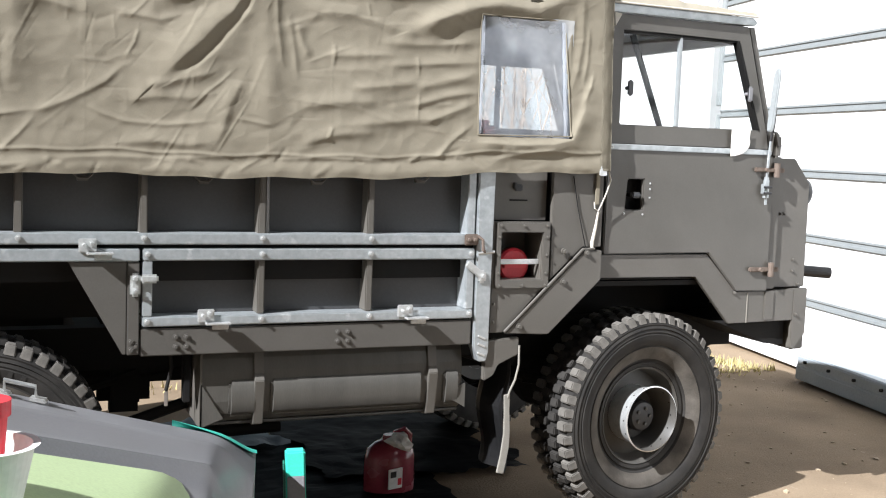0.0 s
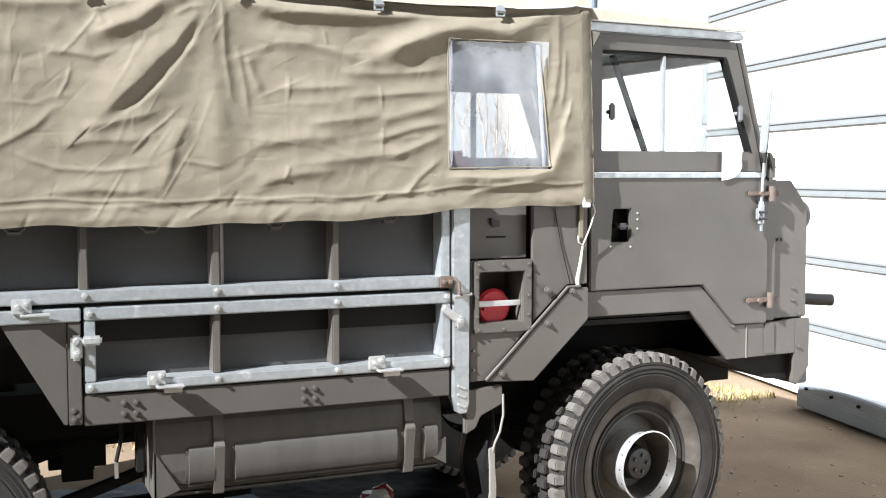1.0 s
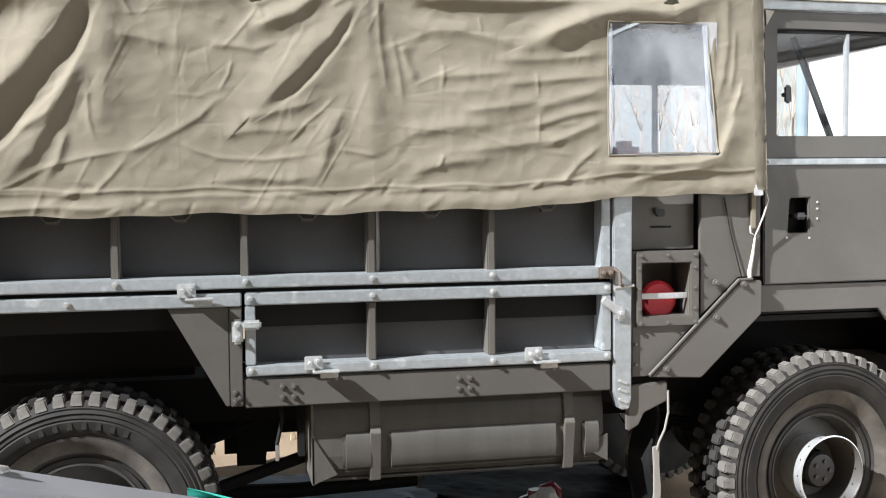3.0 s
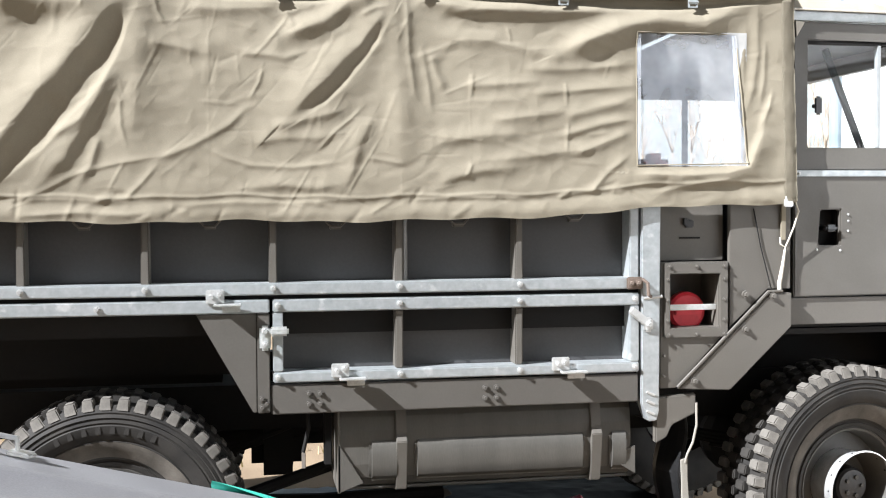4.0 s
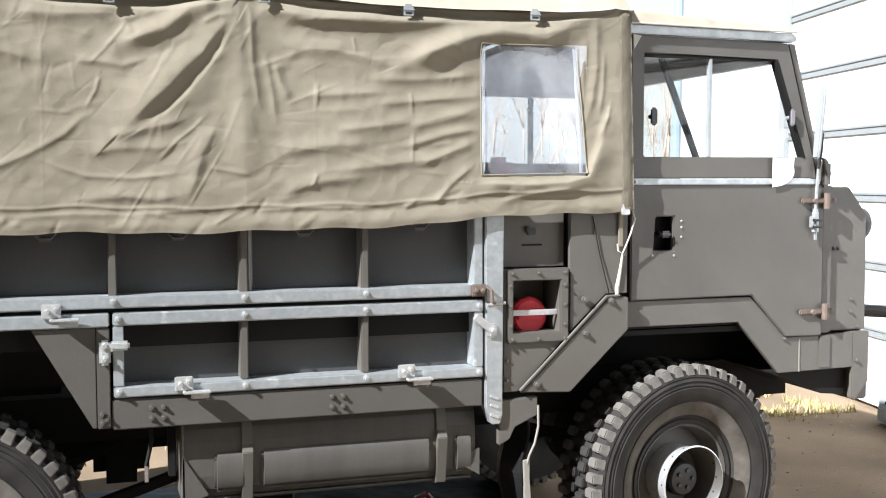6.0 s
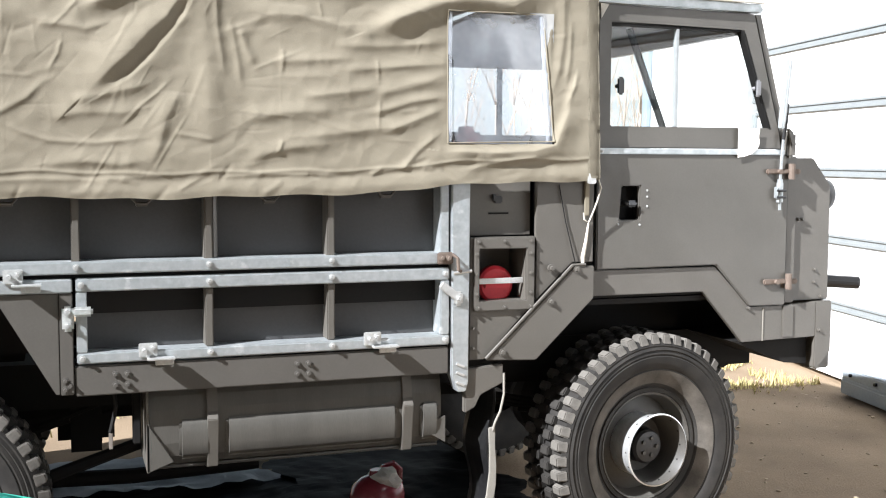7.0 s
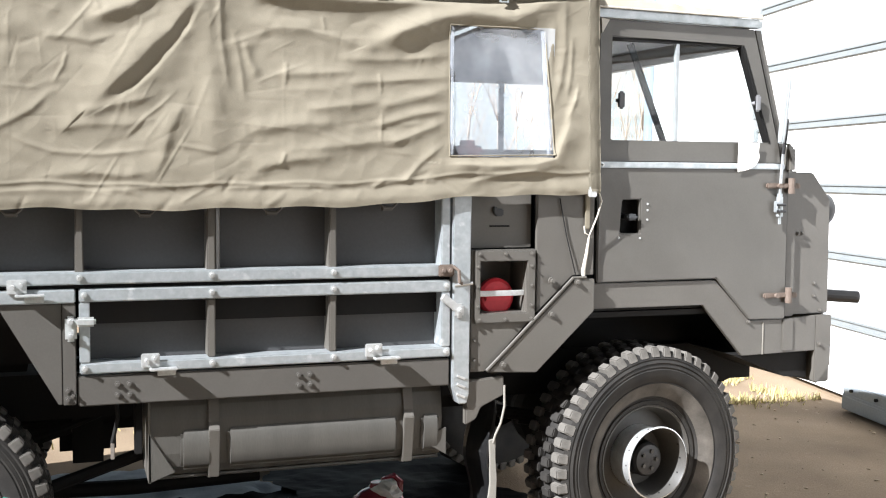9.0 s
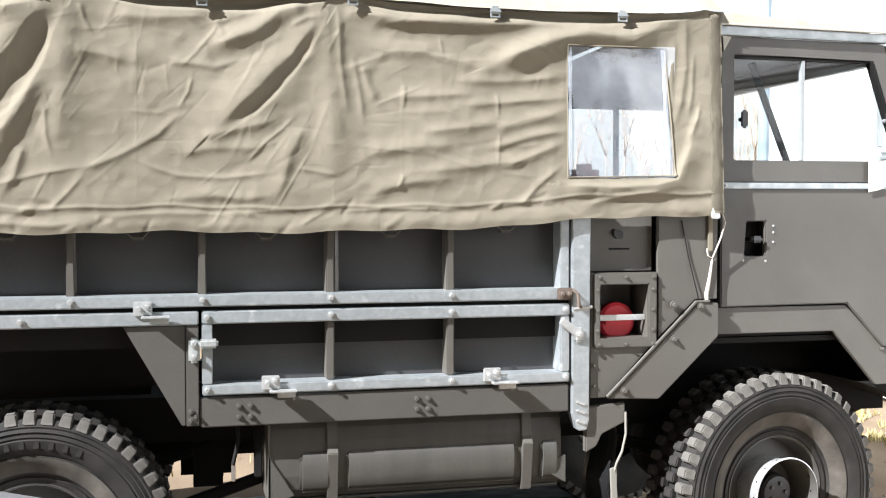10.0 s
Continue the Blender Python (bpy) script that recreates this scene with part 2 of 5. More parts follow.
def add_prism(bm, poly, y0, y1, bevel=0.0, holes=()):
    """A plate: the outline (x, z) between y0 and y1, with holes through it."""
    t = bmesh.new()
    loops = []
    for loop in (poly, *holes):
        vs = [t.verts.new((x, y0, z)) for x, z in loop]
        loops.append([t.edges.new((vs[i], vs[(i + 1) % len(vs)])) for i in range(len(vs))])
    if holes:
        bmesh.ops.triangle_fill(t, use_beauty=True, use_dissolve=True, edges=[e for lp in loops for e in lp])
    else:
        t.faces.new([e.verts[0] for e in loops[0]])
    r = bmesh.ops.extrude_face_region(t, geom=t.faces[:])
    for v in r["geom"]:
        if isinstance(v, bmesh.types.BMVert):
            v.co.y = y1
    bmesh.ops.recalc_face_normals(t, faces=t.faces)
    if bevel:
        es = [e for e in t.edges if len(e.link_faces) == 2 and e.calc_face_angle(0) > 0.5]
        bmesh.ops.bevel(t, geom=es, offset=bevel, segments=2, affect="EDGES")
    join(bm, t)
    return bm


def prism(poly, y0, y1, bevel=0.0, holes=()):
    return add_prism(bmesh.new(), poly, y0, y1, bevel, holes)


def add_rod(bm, a, b, r, r2=None, seg=10):
    t = bmesh.new()
    a, b = Vector(a), Vector(b)
    bmesh.ops.create_cone(t, cap_ends=True, segments=seg, radius1=r, radius2=r if r2 is None else r2, depth=(b - a).length)
    q = Vector((0, 0, 1)).rotation_difference(b - a)
    bmesh.ops.transform(t, matrix=Matrix.Translation((a + b) / 2) @ q.to_matrix().to_4x4(), verts=t.verts)
    join(bm, t)
    return bm


def rod(a, b, r, r2=None, seg=10):
    return add_rod(bmesh.new(), a, b, r, r2, seg)


def tube(pts, r, seg=8):
    """A round tube along points, one skin."""
    bm = bmesh.new()
    pts = [Vector(p) for p in pts]
    rings = []
    for i, p in enumerate(pts):
        d = (pts[min(i + 1, len(pts) - 1)] - pts[max(i - 1, 0)]).normalized()
        u = d.orthogonal().normalized() if not rings else (rings[-1][0] - d * rings[-1][0].dot(d)).normalized()
        w = d.cross(u)
        rr = r[i] if isinstance(r, (list, tuple)) else r
        rings.append((u, [bm.verts.new(p + rr * (math.cos(k * math.tau / seg) * u + math.sin(k * math.tau / seg) * w)) for k in range(seg)]))
    for (_, a), (_, b) in zip(rings, rings[1:]):
        for k in range(seg):
            bm.faces.new((a[k], a[(k + 1) % seg], b[(k + 1) % seg], b[k]))
    bm.faces.new(rings[0][1][::-1])
    bm.faces.new(rings[-1][1])
    return bm


def lathe(profile, seg=64, axis="y"):
    """A ring of profile points (radius, offset along the axis)."""
    bm = bmesh.new()
    rings = []
    for k in range(seg):
        a = k * math.tau / seg
        rings.append([bm.verts.new((r * math.cos(a), o, r * math.sin(a))) for r, o in profile])
    for k in range(seg):
        a, b = rings[k], rings[(k + 1) % seg]
        for i in range(len(profile) - 1):
            if profile[i][0] < 1e-6 and profile[i + 1][0] < 1e-6:
                continue
            bm.faces.new((a[i], a[i + 1], b[i + 1], b[i]))
    bmesh.ops.remove_doubles(bm, verts=bm.verts, dist=1e-5)
    return bm


def heights(fn, us, vs):
    """A sheet over the grid us x vs; fn gives the place, or None for a gap."""
    bm = bmesh.new()
    g = [[(lambda p: bm.verts.new(p) if p is not None else None)(fn(u, v)) for v in vs] for u in us]
    for i in range(len(us) - 1):
        for j in range(len(vs) - 1):
            q = (g[i][j], g[i + 1][j], g[i + 1][j + 1], g[i][j + 1])
            if all(q):
                bm.faces.new(q)
    return bm


def steps(a, b, n):
    return [a + (b - a) * i / n for i in range(n + 1)]


def smooth_step(a, b, x):
    t = min(1, max(0, (x - a) / (b - a)))
    return t * t * (3 - 2 * t)


W = 1.84            # width of the truck; its near side is y = 0, its nose towards +x

# ---- ground, wall and distance ----
def ground_z(x, y):
    d = math.hypot(x, y)
    return 0.018 * noise.noise((x * 0.9, y * 0.9, 0)) + 0.008 * noise.noise((x * 4, y * 4, 3)) - 0.043 if d < 12 else -0.043


def ground_axis():
    near = steps(-6, 9, 150)
    far = [12, 20, 40, 90, 250, 700, 2000]
    return [-f for f in far[::-1]] + near + far


ax = ground_axis()
part("ground", heights(lambda x, y: (x, y, ground_z(x, y)), ax, ax), DIRT, smooth=True,
     tag=dict(label="dry sandy brown dirt yard in sun and shade", category="ground", kind="structure"))


# pale hazy sky low behind everything
HAZE = bpy.data.materials.new("bright_haze")
HAZE.use_nodes = True
hn = HAZE.node_tree.nodes
hn.remove(hn["Principled BSDF"])
em = hn.new("ShaderNodeEmission")
em.inputs[0].default_value, em.inputs[1].default_value = (0.86, 0.96, 1.0, 1), 0.42
HAZE.node_tree.links.new(em.outputs[0], hn["Material Output"].inputs[0])
part("backdrop", heights(lambda a, z: (600 * math.sin(a), 600 * math.cos(a), z), steps(-0.75, 1.15, 24), [-5, 80, 230]), HAZE,
     tag=dict(label="bright hazy white sky far behind the yard", category="sky", kind="structure"))


def wall_x(y):
    return 4.80 + 0.18 * (y - 3.11)


def clad_wall():
    """White sheet cladding in half-metre courses, with a grey steel joint between the courses."""
    root = thing("wall_east", "white sheet-clad wall with horizontal grey steel joints", "wall", kind="structure")
    y0, y1 = -9.0, 4.22
    bm = bmesh.new()
    a, b = Vector((wall_x(y0), y0, 0)), Vector((wall_x(y1), y1, 0))
    n = Vector((1, -0.18, 0)).normalized()
    pos = [-0.02, 0.503, 0.975, 1.450, 1.928, 2.408, 2.885, 3.36, 3.84]
    m = Matrix.Translation(a) @ Matrix(((n.x, -n.y * -1, 0), (n.y, n.x, 0), (0, 0, 1))).to_4x4()
    ln = (b - a).length
    d = (b - a).normalized()
    m = Matrix(((n.x, d.x, 0, a.x), (n.y, d.y, 0, a.y), (0, 0, 1, 0), (0, 0, 0, 1)))
    for z0, z1 in zip(pos, pos[1:]):
        p = part("panel", box(0, 0.12, 0, ln, z0 + 0.014, z1 - 0.014, 0.004), WHITE, root)
        p.matrix_basis = m
    for z in pos[1:-1]:
        bm = box(-0.012, 0.02, 0, ln, z + 0.014, z + 0.032, 0.003)
        add_box(bm, -0.014, 0.02, 0, ln, z - 0.034, z - 0.010, 0.004)
        add_box(bm, -0.003, 0.02, 0, ln, z - 0.012, z + 0.016, 0.002)
        p = part("joint_strip", bm, JOINT, root)
        p.matrix_basis = m
    e = part("end_trim", box(-0.02, 0.14, ln + 0.002, ln + 0.07, 2.0, 3.92, 0.004), RIB, root)
    e.matrix_basis = m
    # grey joint frame of the lower part
    e = part("end_trim", box(-0.02, 0.14, ln + 0.002, ln + 0.05, 0.0, 1.92, 0.004), RIB, root)
    e.matrix_basis = m
    return root


clad_wall()
# unseen wall added behind the camera to cut sky fill on the truck
part("wall_south", box(-7, 9, -6.2, -6.0, -0.05, 4.4), TIMBER, tag=dict(label="plain dark wall added out of view to block sky light", category="wall", kind="structure"))
# the plain white part of the same building, set back behind the clad wall
bm = box(5.05, 5.35, 4.45, 6.05, -0.02, 4.2)
part("wall_north", bm, WHITE, tag=dict(label="plain white building wall in full sun", category="wall", kind="structure"))


def plinth():
    root = thing("steel_beam", "grey folded sheet-steel beam lying along the white wall", "beam")
    y0, y1 = -4.0, 2.52
    n = Vector((1, -0.18, 0)).normalized()
    d = Vector((0.18, 1, 0)).normalized()
    a = Vector((wall_x(y0) - 0.205, y0, 0))
    m = Matrix(((n.x, d.x, 0, a.x), (n.y, d.y, 0, a.y), (0, 0, 1, 0), (0, 0, 0, 1)))
    prof = [(0, -0.02), (0, 0.07), (0.008, 0.08), (0.008, 0.150), (0.02, 0.165), (0.185, 0.174), (0.198, 0.13), (0.198, -0.02)]
    bm = prism(prof, 0, y1 - y0, 0.006)
    p = part("shell", bm, BLUEGREY_L, root)
    p.matrix_basis = m
    screw = None
    for i in range(22):
        mm = m @ Matrix.Translation((-0.004, y1 - y0 - 0.12 - i * 0.3, 0.118))
        if screw is None:
            screw = part("screw", rod((-0.006, 0, 0), (0.012, 0, 0), 0.011, seg=8), BLACK, root)
            screw.matrix_basis = mm
        else:
            again(screw, mm)


BLUEGREY_L = mat("pale_grey_steel", (0.34, 0.38, 0.41), 0.5, second=(0.27, 0.3, 0.33), scale=4, grain=60)
plinth()


# ---- the truck ----
truck = thing("military_truck", "olive drab forward-control military truck with canvas cover", "truck")
HOOPS = (-1.68, -0.827, 0.024, 1.315)
RIBS = (-1.63, -1.216, -0.829, -0.415, 0.006, 0.407)


def bolt_mesh():
    bm = rod((0, 0.004, 0), (0, -0.004, 0), 0.0105, seg=12)
    add_rod(bm, (0, -0.003, 0), (0, -0.012, 0), 0.0072, 0.006, seg=6)
    return bm


BOLTS = {}


def bolt(x, z, y, parent, material=None, size=1.0):
    material = material or ZINC
    m = Matrix.Translation((x, y, z)) @ Matrix.Scale(size, 4)
    if material.name not in BOLTS:
        BOLTS[material.name] = part("bolt", bolt_mesh(), material, parent)
        BOLTS[material.name].matrix_basis = m
        return BOLTS[material.name]
    return again(BOLTS[material.name], m, parent)


# -- load bed, upper side
bed = part("upper_side_board", box(-1.95, 0.808, 0.072, 0.09, 1.12, 1.50), PANEL, truck, "dark painted side board")
for x in RIBS:
    bm = prism([(x - 0.014, 1.165), (x + 0.014, 1.165), (x + 0.011, 1.47), (x - 0.011, 1.47)], 0.0, 0.074, 0.004)
    part("rib", bm, OLIVE, bed)
part("end_post", box(0.79, 0.822, -0.004, 0.074, 1.165, 1.47, 0.003), GALV, bed, "galvanised end strip")
rail = part("rail", box(-1.95, 0.824, -0.012, 0.074, 1.131, 1.170, 0.004), GALV, truck, "galvanised side rail")
for x in RIBS:
    bolt(x, 1.153, -0.012, rail)
rail_b = part("rail", box(-1.95, -0.428, -0.012, 0.05, 1.074, 1.117, 0.004), GALV, truck, "galvanised side rail")
bolt(-0.98, 1.096, -0.012, rail_b)
part("bed_floor", box(-1.95, 0.83, 0.02, W - 0.02, 1.117, 1.131), BLACK, truck)
part("bed_frame", box(-1.95, 0.83, 0.05, W - 0.05, 1.0, 1.116), BLACK, truck)

# -- lower gate
gate = part("drop_gate", box(-0.40, 0.80, 0.072, 0.09, 0.86, 1.11), PANEL, truck, "dark lower gate board")
part("top_rail", box(-0.418, 0.822, -0.012, 0.074, 1.076, 1.117, 0.004), GALV, gate, "galvanised rail")
part("bottom_rail", box(-0.418, 0.822, -0.012, 0.074, 0.850, 0.884, 0.004), GALV, gate, "galvanised rail")
part("side_rail", box(-0.418, -0.384, -0.010, 0.074, 0.885, 1.075, 0.003), GALV, gate)
part("side_rail", box(0.790, 0.822, -0.010, 0.074, 0.885, 1.075, 0.003), GALV, gate)
for x in RIBS[-2:]:
    part("rib", prism([(x - 0.013, 0.884), (x + 0.013, 0.884), (x + 0.013, 1.076), (x - 0.013, 1.076)], 0.0, 0.074, 0.004), OLIVE, gate)
    bolt(x, 1.098, -0.012, gate)
    bolt(x, 0.868, -0.012, gate)
for x in (-0.402, 0.806):
    bolt(x, 1.098, -0.012, gate)
    bolt(x, 0.868, -0.012, gate)

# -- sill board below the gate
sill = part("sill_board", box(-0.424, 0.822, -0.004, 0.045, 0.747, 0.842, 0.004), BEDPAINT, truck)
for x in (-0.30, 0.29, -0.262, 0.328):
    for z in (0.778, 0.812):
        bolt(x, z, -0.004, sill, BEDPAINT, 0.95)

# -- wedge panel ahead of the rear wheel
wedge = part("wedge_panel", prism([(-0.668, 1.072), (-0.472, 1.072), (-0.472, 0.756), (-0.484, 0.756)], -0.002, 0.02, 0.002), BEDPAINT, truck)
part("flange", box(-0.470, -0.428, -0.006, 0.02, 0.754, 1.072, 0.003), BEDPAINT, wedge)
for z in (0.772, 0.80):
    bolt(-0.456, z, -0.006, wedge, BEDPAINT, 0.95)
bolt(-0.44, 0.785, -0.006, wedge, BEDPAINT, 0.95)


def latch(x, z, flip=1):
    """Over-centre plate with a stud and a dropped tongue."""
    p = part("latch", box(x - 0.03, x + 0.03, -0.022, -0.012, z - 0.012, z + 0.034, 0.003), ZINC, truck, "zinc-plated latch")
    bolt(x + 0.014, z + 0.018, -0.022, p)
    part("stud", rod((x - 0.012, -0.022, z + 0.012), (x - 0.012, -0.05, z + 0.012), 0.007), ZINC, p)
    bm = box(x - 0.005, x + 0.085, -0.055, -0.022, z - 0.018, z - 0.010, 0.002)
    add_box(bm, x + 0.022, x + 0.082, -0.026, -0.018, z - 0.038, z - 0.016, 0.002)
    part("tongue", bm, ZINC, p)


latch(-0.195, 0.874)
latch(0.545, 0.874)
latch(-0.605, 1.118)
latch(-1.45, 1.118)

# swivel catches on the gate's ends
c = part("catch", box(-0.462, -0.425, -0.02, -0.006, 0.955, 1.035, 0.008), ZINC, truck, "zinc-plated swivel catch")
part("lever", box(-0.43, -0.366, -0.038, -0.02, 1.002, 1.032, 0.007), ZINC, c)
bolt(-0.444, 1.018, -0.02, c, None, 1.3)
bolt(-0.444, 0.975, -0.02, c)
bm = box(-0.045, 0.045, -0.012, 0.0, -0.014, 0.014, 0.004)
c = part("catch", bm, ZINC, truck, "zinc-plated swivel catch")
c.matrix_basis = Matrix.Translation((0.822, -0.014, 1.035)) @ Matrix.Rotation(radians(38), 4, "Y")
k = part("lever", box(0.835, 0.868, -0.024, -0.012, 0.985, 1.035, 0.008), ZINC, c)
k.matrix_parent_inverse = c.matrix_basis.inverted()
bolt(0.852, 1.012, -0.024, truck, None, 1.2)
c = part("hinge_bracket", box(0.775, 0.832, -0.022, -0.012, 1.130, 1.172, 0.004), RUST, truck, "rusty hinge bracket")
part("hook", tube([(0.828, -0.02, 1.165), (0.845, -0.03, 1.15), (0.848, -0.03, 1.11), (0.86, -0.02, 1.105)], 0.006), RUST, c)
bolt(0.79, 1.152, -0.022, c, RUST)
bolt(0.815, 1.152, -0.022, c, RUST)
part("strap_bar", rod((0.836, -0.012, 1.098), (0.902, -0.012, 1.104), 0.006), ZINC, c)

# -- galvanised corner post
post = part("corner_post", prism([(0.828, 1.50), (0.897, 1.50), (0.893, 0.715), (0.884, 0.68), (0.853, 0.68), (0.830, 0.74)], -0.014, 0.04, 0.004),
            GALV, truck, "galvanised corner post")
for z in (0.775, 0.745, 0.71):
    b = part("slot", box(-0.016, 0.016, -0.003, 0.002, -0.004, 0.004), ZINC, post)
    b.matrix_basis = Matrix.Translation((0.862, -0.015, z)) @ Matrix.Rotation(radians(24), 4, "Y")

# -- panel with the filler
side = part("filler_panel", prism([(0.902, 0.788), (0.957, 0.788), (1.148, 0.985), (1.148, 1.219), (0.902, 1.219)], 0.002, 0.022, 0.002,
            holes=[[(0.934, 0.995), (1.112, 0.995), (1.112, 1.178), (0.934, 1.178)]]), OLIVE, truck)
part("hatch", box(0.903, 1.146, 0.044, 0.058, 1.222, 1.50, 0.002), OLIVE, side)
part("slot_handle", box(0.985, 1.06, 0.039, 0.046, 1.297, 1.303), BLACK, side)
bm = box(1.004, 1.036, 0.034, 0.046, 1.335, 1.362, 0.004)
add_box(bm, 0.998, 1.010, 0.030, 0.046, 1.345, 1.368, 0.002)
part("hatch_catch", bm, INNER, side)
frame_f = part("filler_frame", prism([(0.914, 0.960), (1.143, 0.960), (1.143, 1.216), (0.914, 1.216)], -0.010, 0.003, 0.003,
               holes=[[(0.934, 0.995), (1.112, 0.995), (1.112, 1.178), (0.934, 1.178)]]), OLIVE, truck)
for x in (0.930, 1.028, 1.128):
    bolt(x, 1.204, -0.010, frame_f, OLIVE, 0.7)
    bolt(x, 0.972, -0.010, frame_f, OLIVE, 0.7)
for z in (1.02, 1.09, 1.16):
    bolt(0.924, z, -0.010, frame_f, OLIVE, 0.7)
    bolt(1.128, z, -0.010, frame_f, OLIVE, 0.7)
bm = bmesh.new()
add_box(bm, 0.926, 1.120, 0.15, 0.16, 0.985, 1.19)
add_box(bm, 0.926, 0.934, 0.023, 0.15, 0.985, 1.19)
add_box(bm, 1.112, 1.120, 0.023, 0.15, 0.985, 1.19)
add_box(bm, 0.926, 1.120, 0.023, 0.15, 1.178, 1.19)
add_box(bm, 0.926, 1.120, 0.023, 0.15, 0.985, 0.995)
part("filler_recess", bm, OLIVE, frame_f)
cap = part("fuel_cap", lathe([(0, -0.02), (0.056, -0.02), (0.066, -0.012), (0.068, 0.01), (0.062, 0.025), (0, 0.025)], 40), RED, frame_f, "red plastic fuel cap", True)
cap.matrix_basis = Matrix.Translation((1.022, 0.075, 1.045))
auto_smooth(cap)
part("cap_grip", box(0.972, 1.072, 0.041, 0.057, 1.034, 1.056, 0.004), RED, frame_f)
part("cap_bar", box(0.935, 1.111, 0.018, 0.026, 1.052, 1.072, 0.002), ZINC, frame_f, "aluminium retaining bar")

# plate behind the cab and over the wheel arch
plate = part("rear_corner_panel", prism([(1.152, 0.99), (1.293, 1.122), (1.376, 1.122), (1.376, 1.50), (1.152, 1.50)], 0.0, 0.022, 0.002), OLIVE, truck)
arch = part("diagonal_plate", prism([(0.962, 0.786), (1.150, 0.777), (1.376, 0.992), (1.376, 1.108), (1.298, 1.108)], -0.012, 0.020, 0.003), OLIVE, truck)
edge = tube([(0.958, -0.012, 0.792), (1.29, -0.012, 1.114), (1.34, -0.012, 1.114)], 0.006)
part("folded_edge", edge, OLIVE_B, arch)
for x, z in ((1.205, 1.105), (1.305, 1.098), (1.205, 0.985), (1.02, 0.812)):
    bolt(x, z, -0.012, arch, OLIVE, 1.25)
part("cord", tube([(1.235, -0.006, 1.40), (1.262, -0.006, 1.27), (1.30, -0.012, 1.12)], 0.0022, 6), BLACK, plate)
for z in (0.83, 0.90):
    bolt(0.915, z, 0.002, side, OLIVE, 0.7)

# -- cab side below the door, front corner
ARCH = [(1.378, 0.992), (1.836, 0.992), (2.007, 0.788), (2.330, 0.795), (2.330, 0.935), (2.185, 0.925), (2.035, 0.925), (1.885, 1.086), (1.378, 1.086)]
lower = part("cab_lower_panel", prism(ARCH, 0.032, 0.052, 0.002), OLIVE, truck)
part("seam_strip", box(2.093, 2.097, 0.029, 0.034, 0.79, 0.918), FLAP, lower)
part("seam_strip", box(2.18, 2.226, 0.026, 0.034, 0.80, 0.925, 0.002), OLIVE, lower)
bolt(2.03, 0.92, 0.03, lower, OLIVE, 0.8)
front = part("front_corner_panel", prism([(2.232, 0.94), (2.396, 0.94), (2.392, 1.392), (2.312, 1.50), (2.232, 1.50)], 0.050, 0.070, 0.004), OLIVE, truck)
part("pillar_strip", box(2.186, 2.230, 0.034, 0.062, 0.935, 1.505, 0.004), OLIVE, truck)
part("front_face", box(2.38, 2.396, 0.072, W - 0.05, 0.80, 1.39, 0.004), OLIVE, truck)
part("scuttle", prism([(2.19, 1.50), (2.312, 1.50), (2.392, 1.392), (2.378, 1.38), (2.305, 1.485), (2.19, 1.485)], 0.072, W - 0.06), OLIVE, truck)
for x, z in ((2.33, 1.06), (2.33, 1.01), (2.25, 1.26), (2.268, 1.26), (2.36, 0.952)):
    bolt(x, z, 0.05, front, OLIVE, 0.8)
bumper = part("bumper_end", prism([(2.328, 0.935), (2.400, 0.935), (2.400, 0.735), (2.342, 0.660), (2.328, 0.672)], 0.030, 0.050, 0.003), OLIVE, truck)
bolt(2.345, 0.82, 0.03, bumper, OLIVE, 0.9)
part("bumper", box(2.345, 2.415, 0.054, W - 0.06, 0.66, 0.80, 0.006), OLIVE, truck)
part("front_crossmember", prism([(1.99, 0.786), (2.32, 0.79), (2.32, 0.68), (2.22, 0.69)], 0.07, 0.6), BLACK, truck)
lamp = part("headlamp", lathe([(0, -0.018), (0.045, -0.016), (0.063, 0.0), (0.067, 0.02), (0.067, 0.11), (0, 0.11)], 32), BLACKR, truck, "black headlamp housing", True)
lamp.matrix_basis = Matrix.Translation((2.49, 0.21, 1.350)) @ Matrix.Rotation(radians(90), 4, "Z")
bar = part("tow_bar", tube([(2.36, 0.25, 1.00), (2.47, 0.20, 0.995), (2.62, 0.16, 0.985)], 0.026, 14), BLACKR, truck, "black rubber-sleeved bar")

# -- door
door = part("door", prism([(1.400, 1.090), (1.882, 1.094), (2.028, 0.930), (2.182, 0.928), (2.182, 1.512), (1.400, 1.512)], 0.020, 0.046, 0.004,
            holes=[[(1.487, 1.270), (1.566, 1.270), (1.566, 1.395), (1.495, 1.395)]]), OLIVE_B, truck, "dented olive door skin")
part("waist_trim", box(1.400, 2.160, 0.012, 0.024, 1.511, 1.532, 0.003), GALV, door, "galvanised waist strip")
bolt(1.412, 1.521, 0.012, door, ZINC, 0.6)
bm = bmesh.new()
add_box(bm, 1.480, 1.572, 0.075, 0.082, 1.262, 1.402)
add_box(bm, 1.480, 1.488, 0.047, 0.075, 1.262, 1.402)
add_box(bm, 1.565, 1.572, 0.047, 0.075, 1.262, 1.402)
add_box(bm, 1.488, 1.565, 0.047, 0.075, 1.395, 1.402)
add_box(bm, 1.488, 1.565, 0.047, 0.075, 1.262, 1.270)
dh = part("handle_recess", bm, BLACK, door, "black door handle recess")
part("door_handle", box(1.510, 1.552, 0.004, 0.026, 1.318, 1.342, 0.008), HUB, door, "chrome door handle")
part("handle_stem", rod((1.520, 0.03, 1.33), (1.520, 0.08, 1.33), 0.009), BLACKR, door)
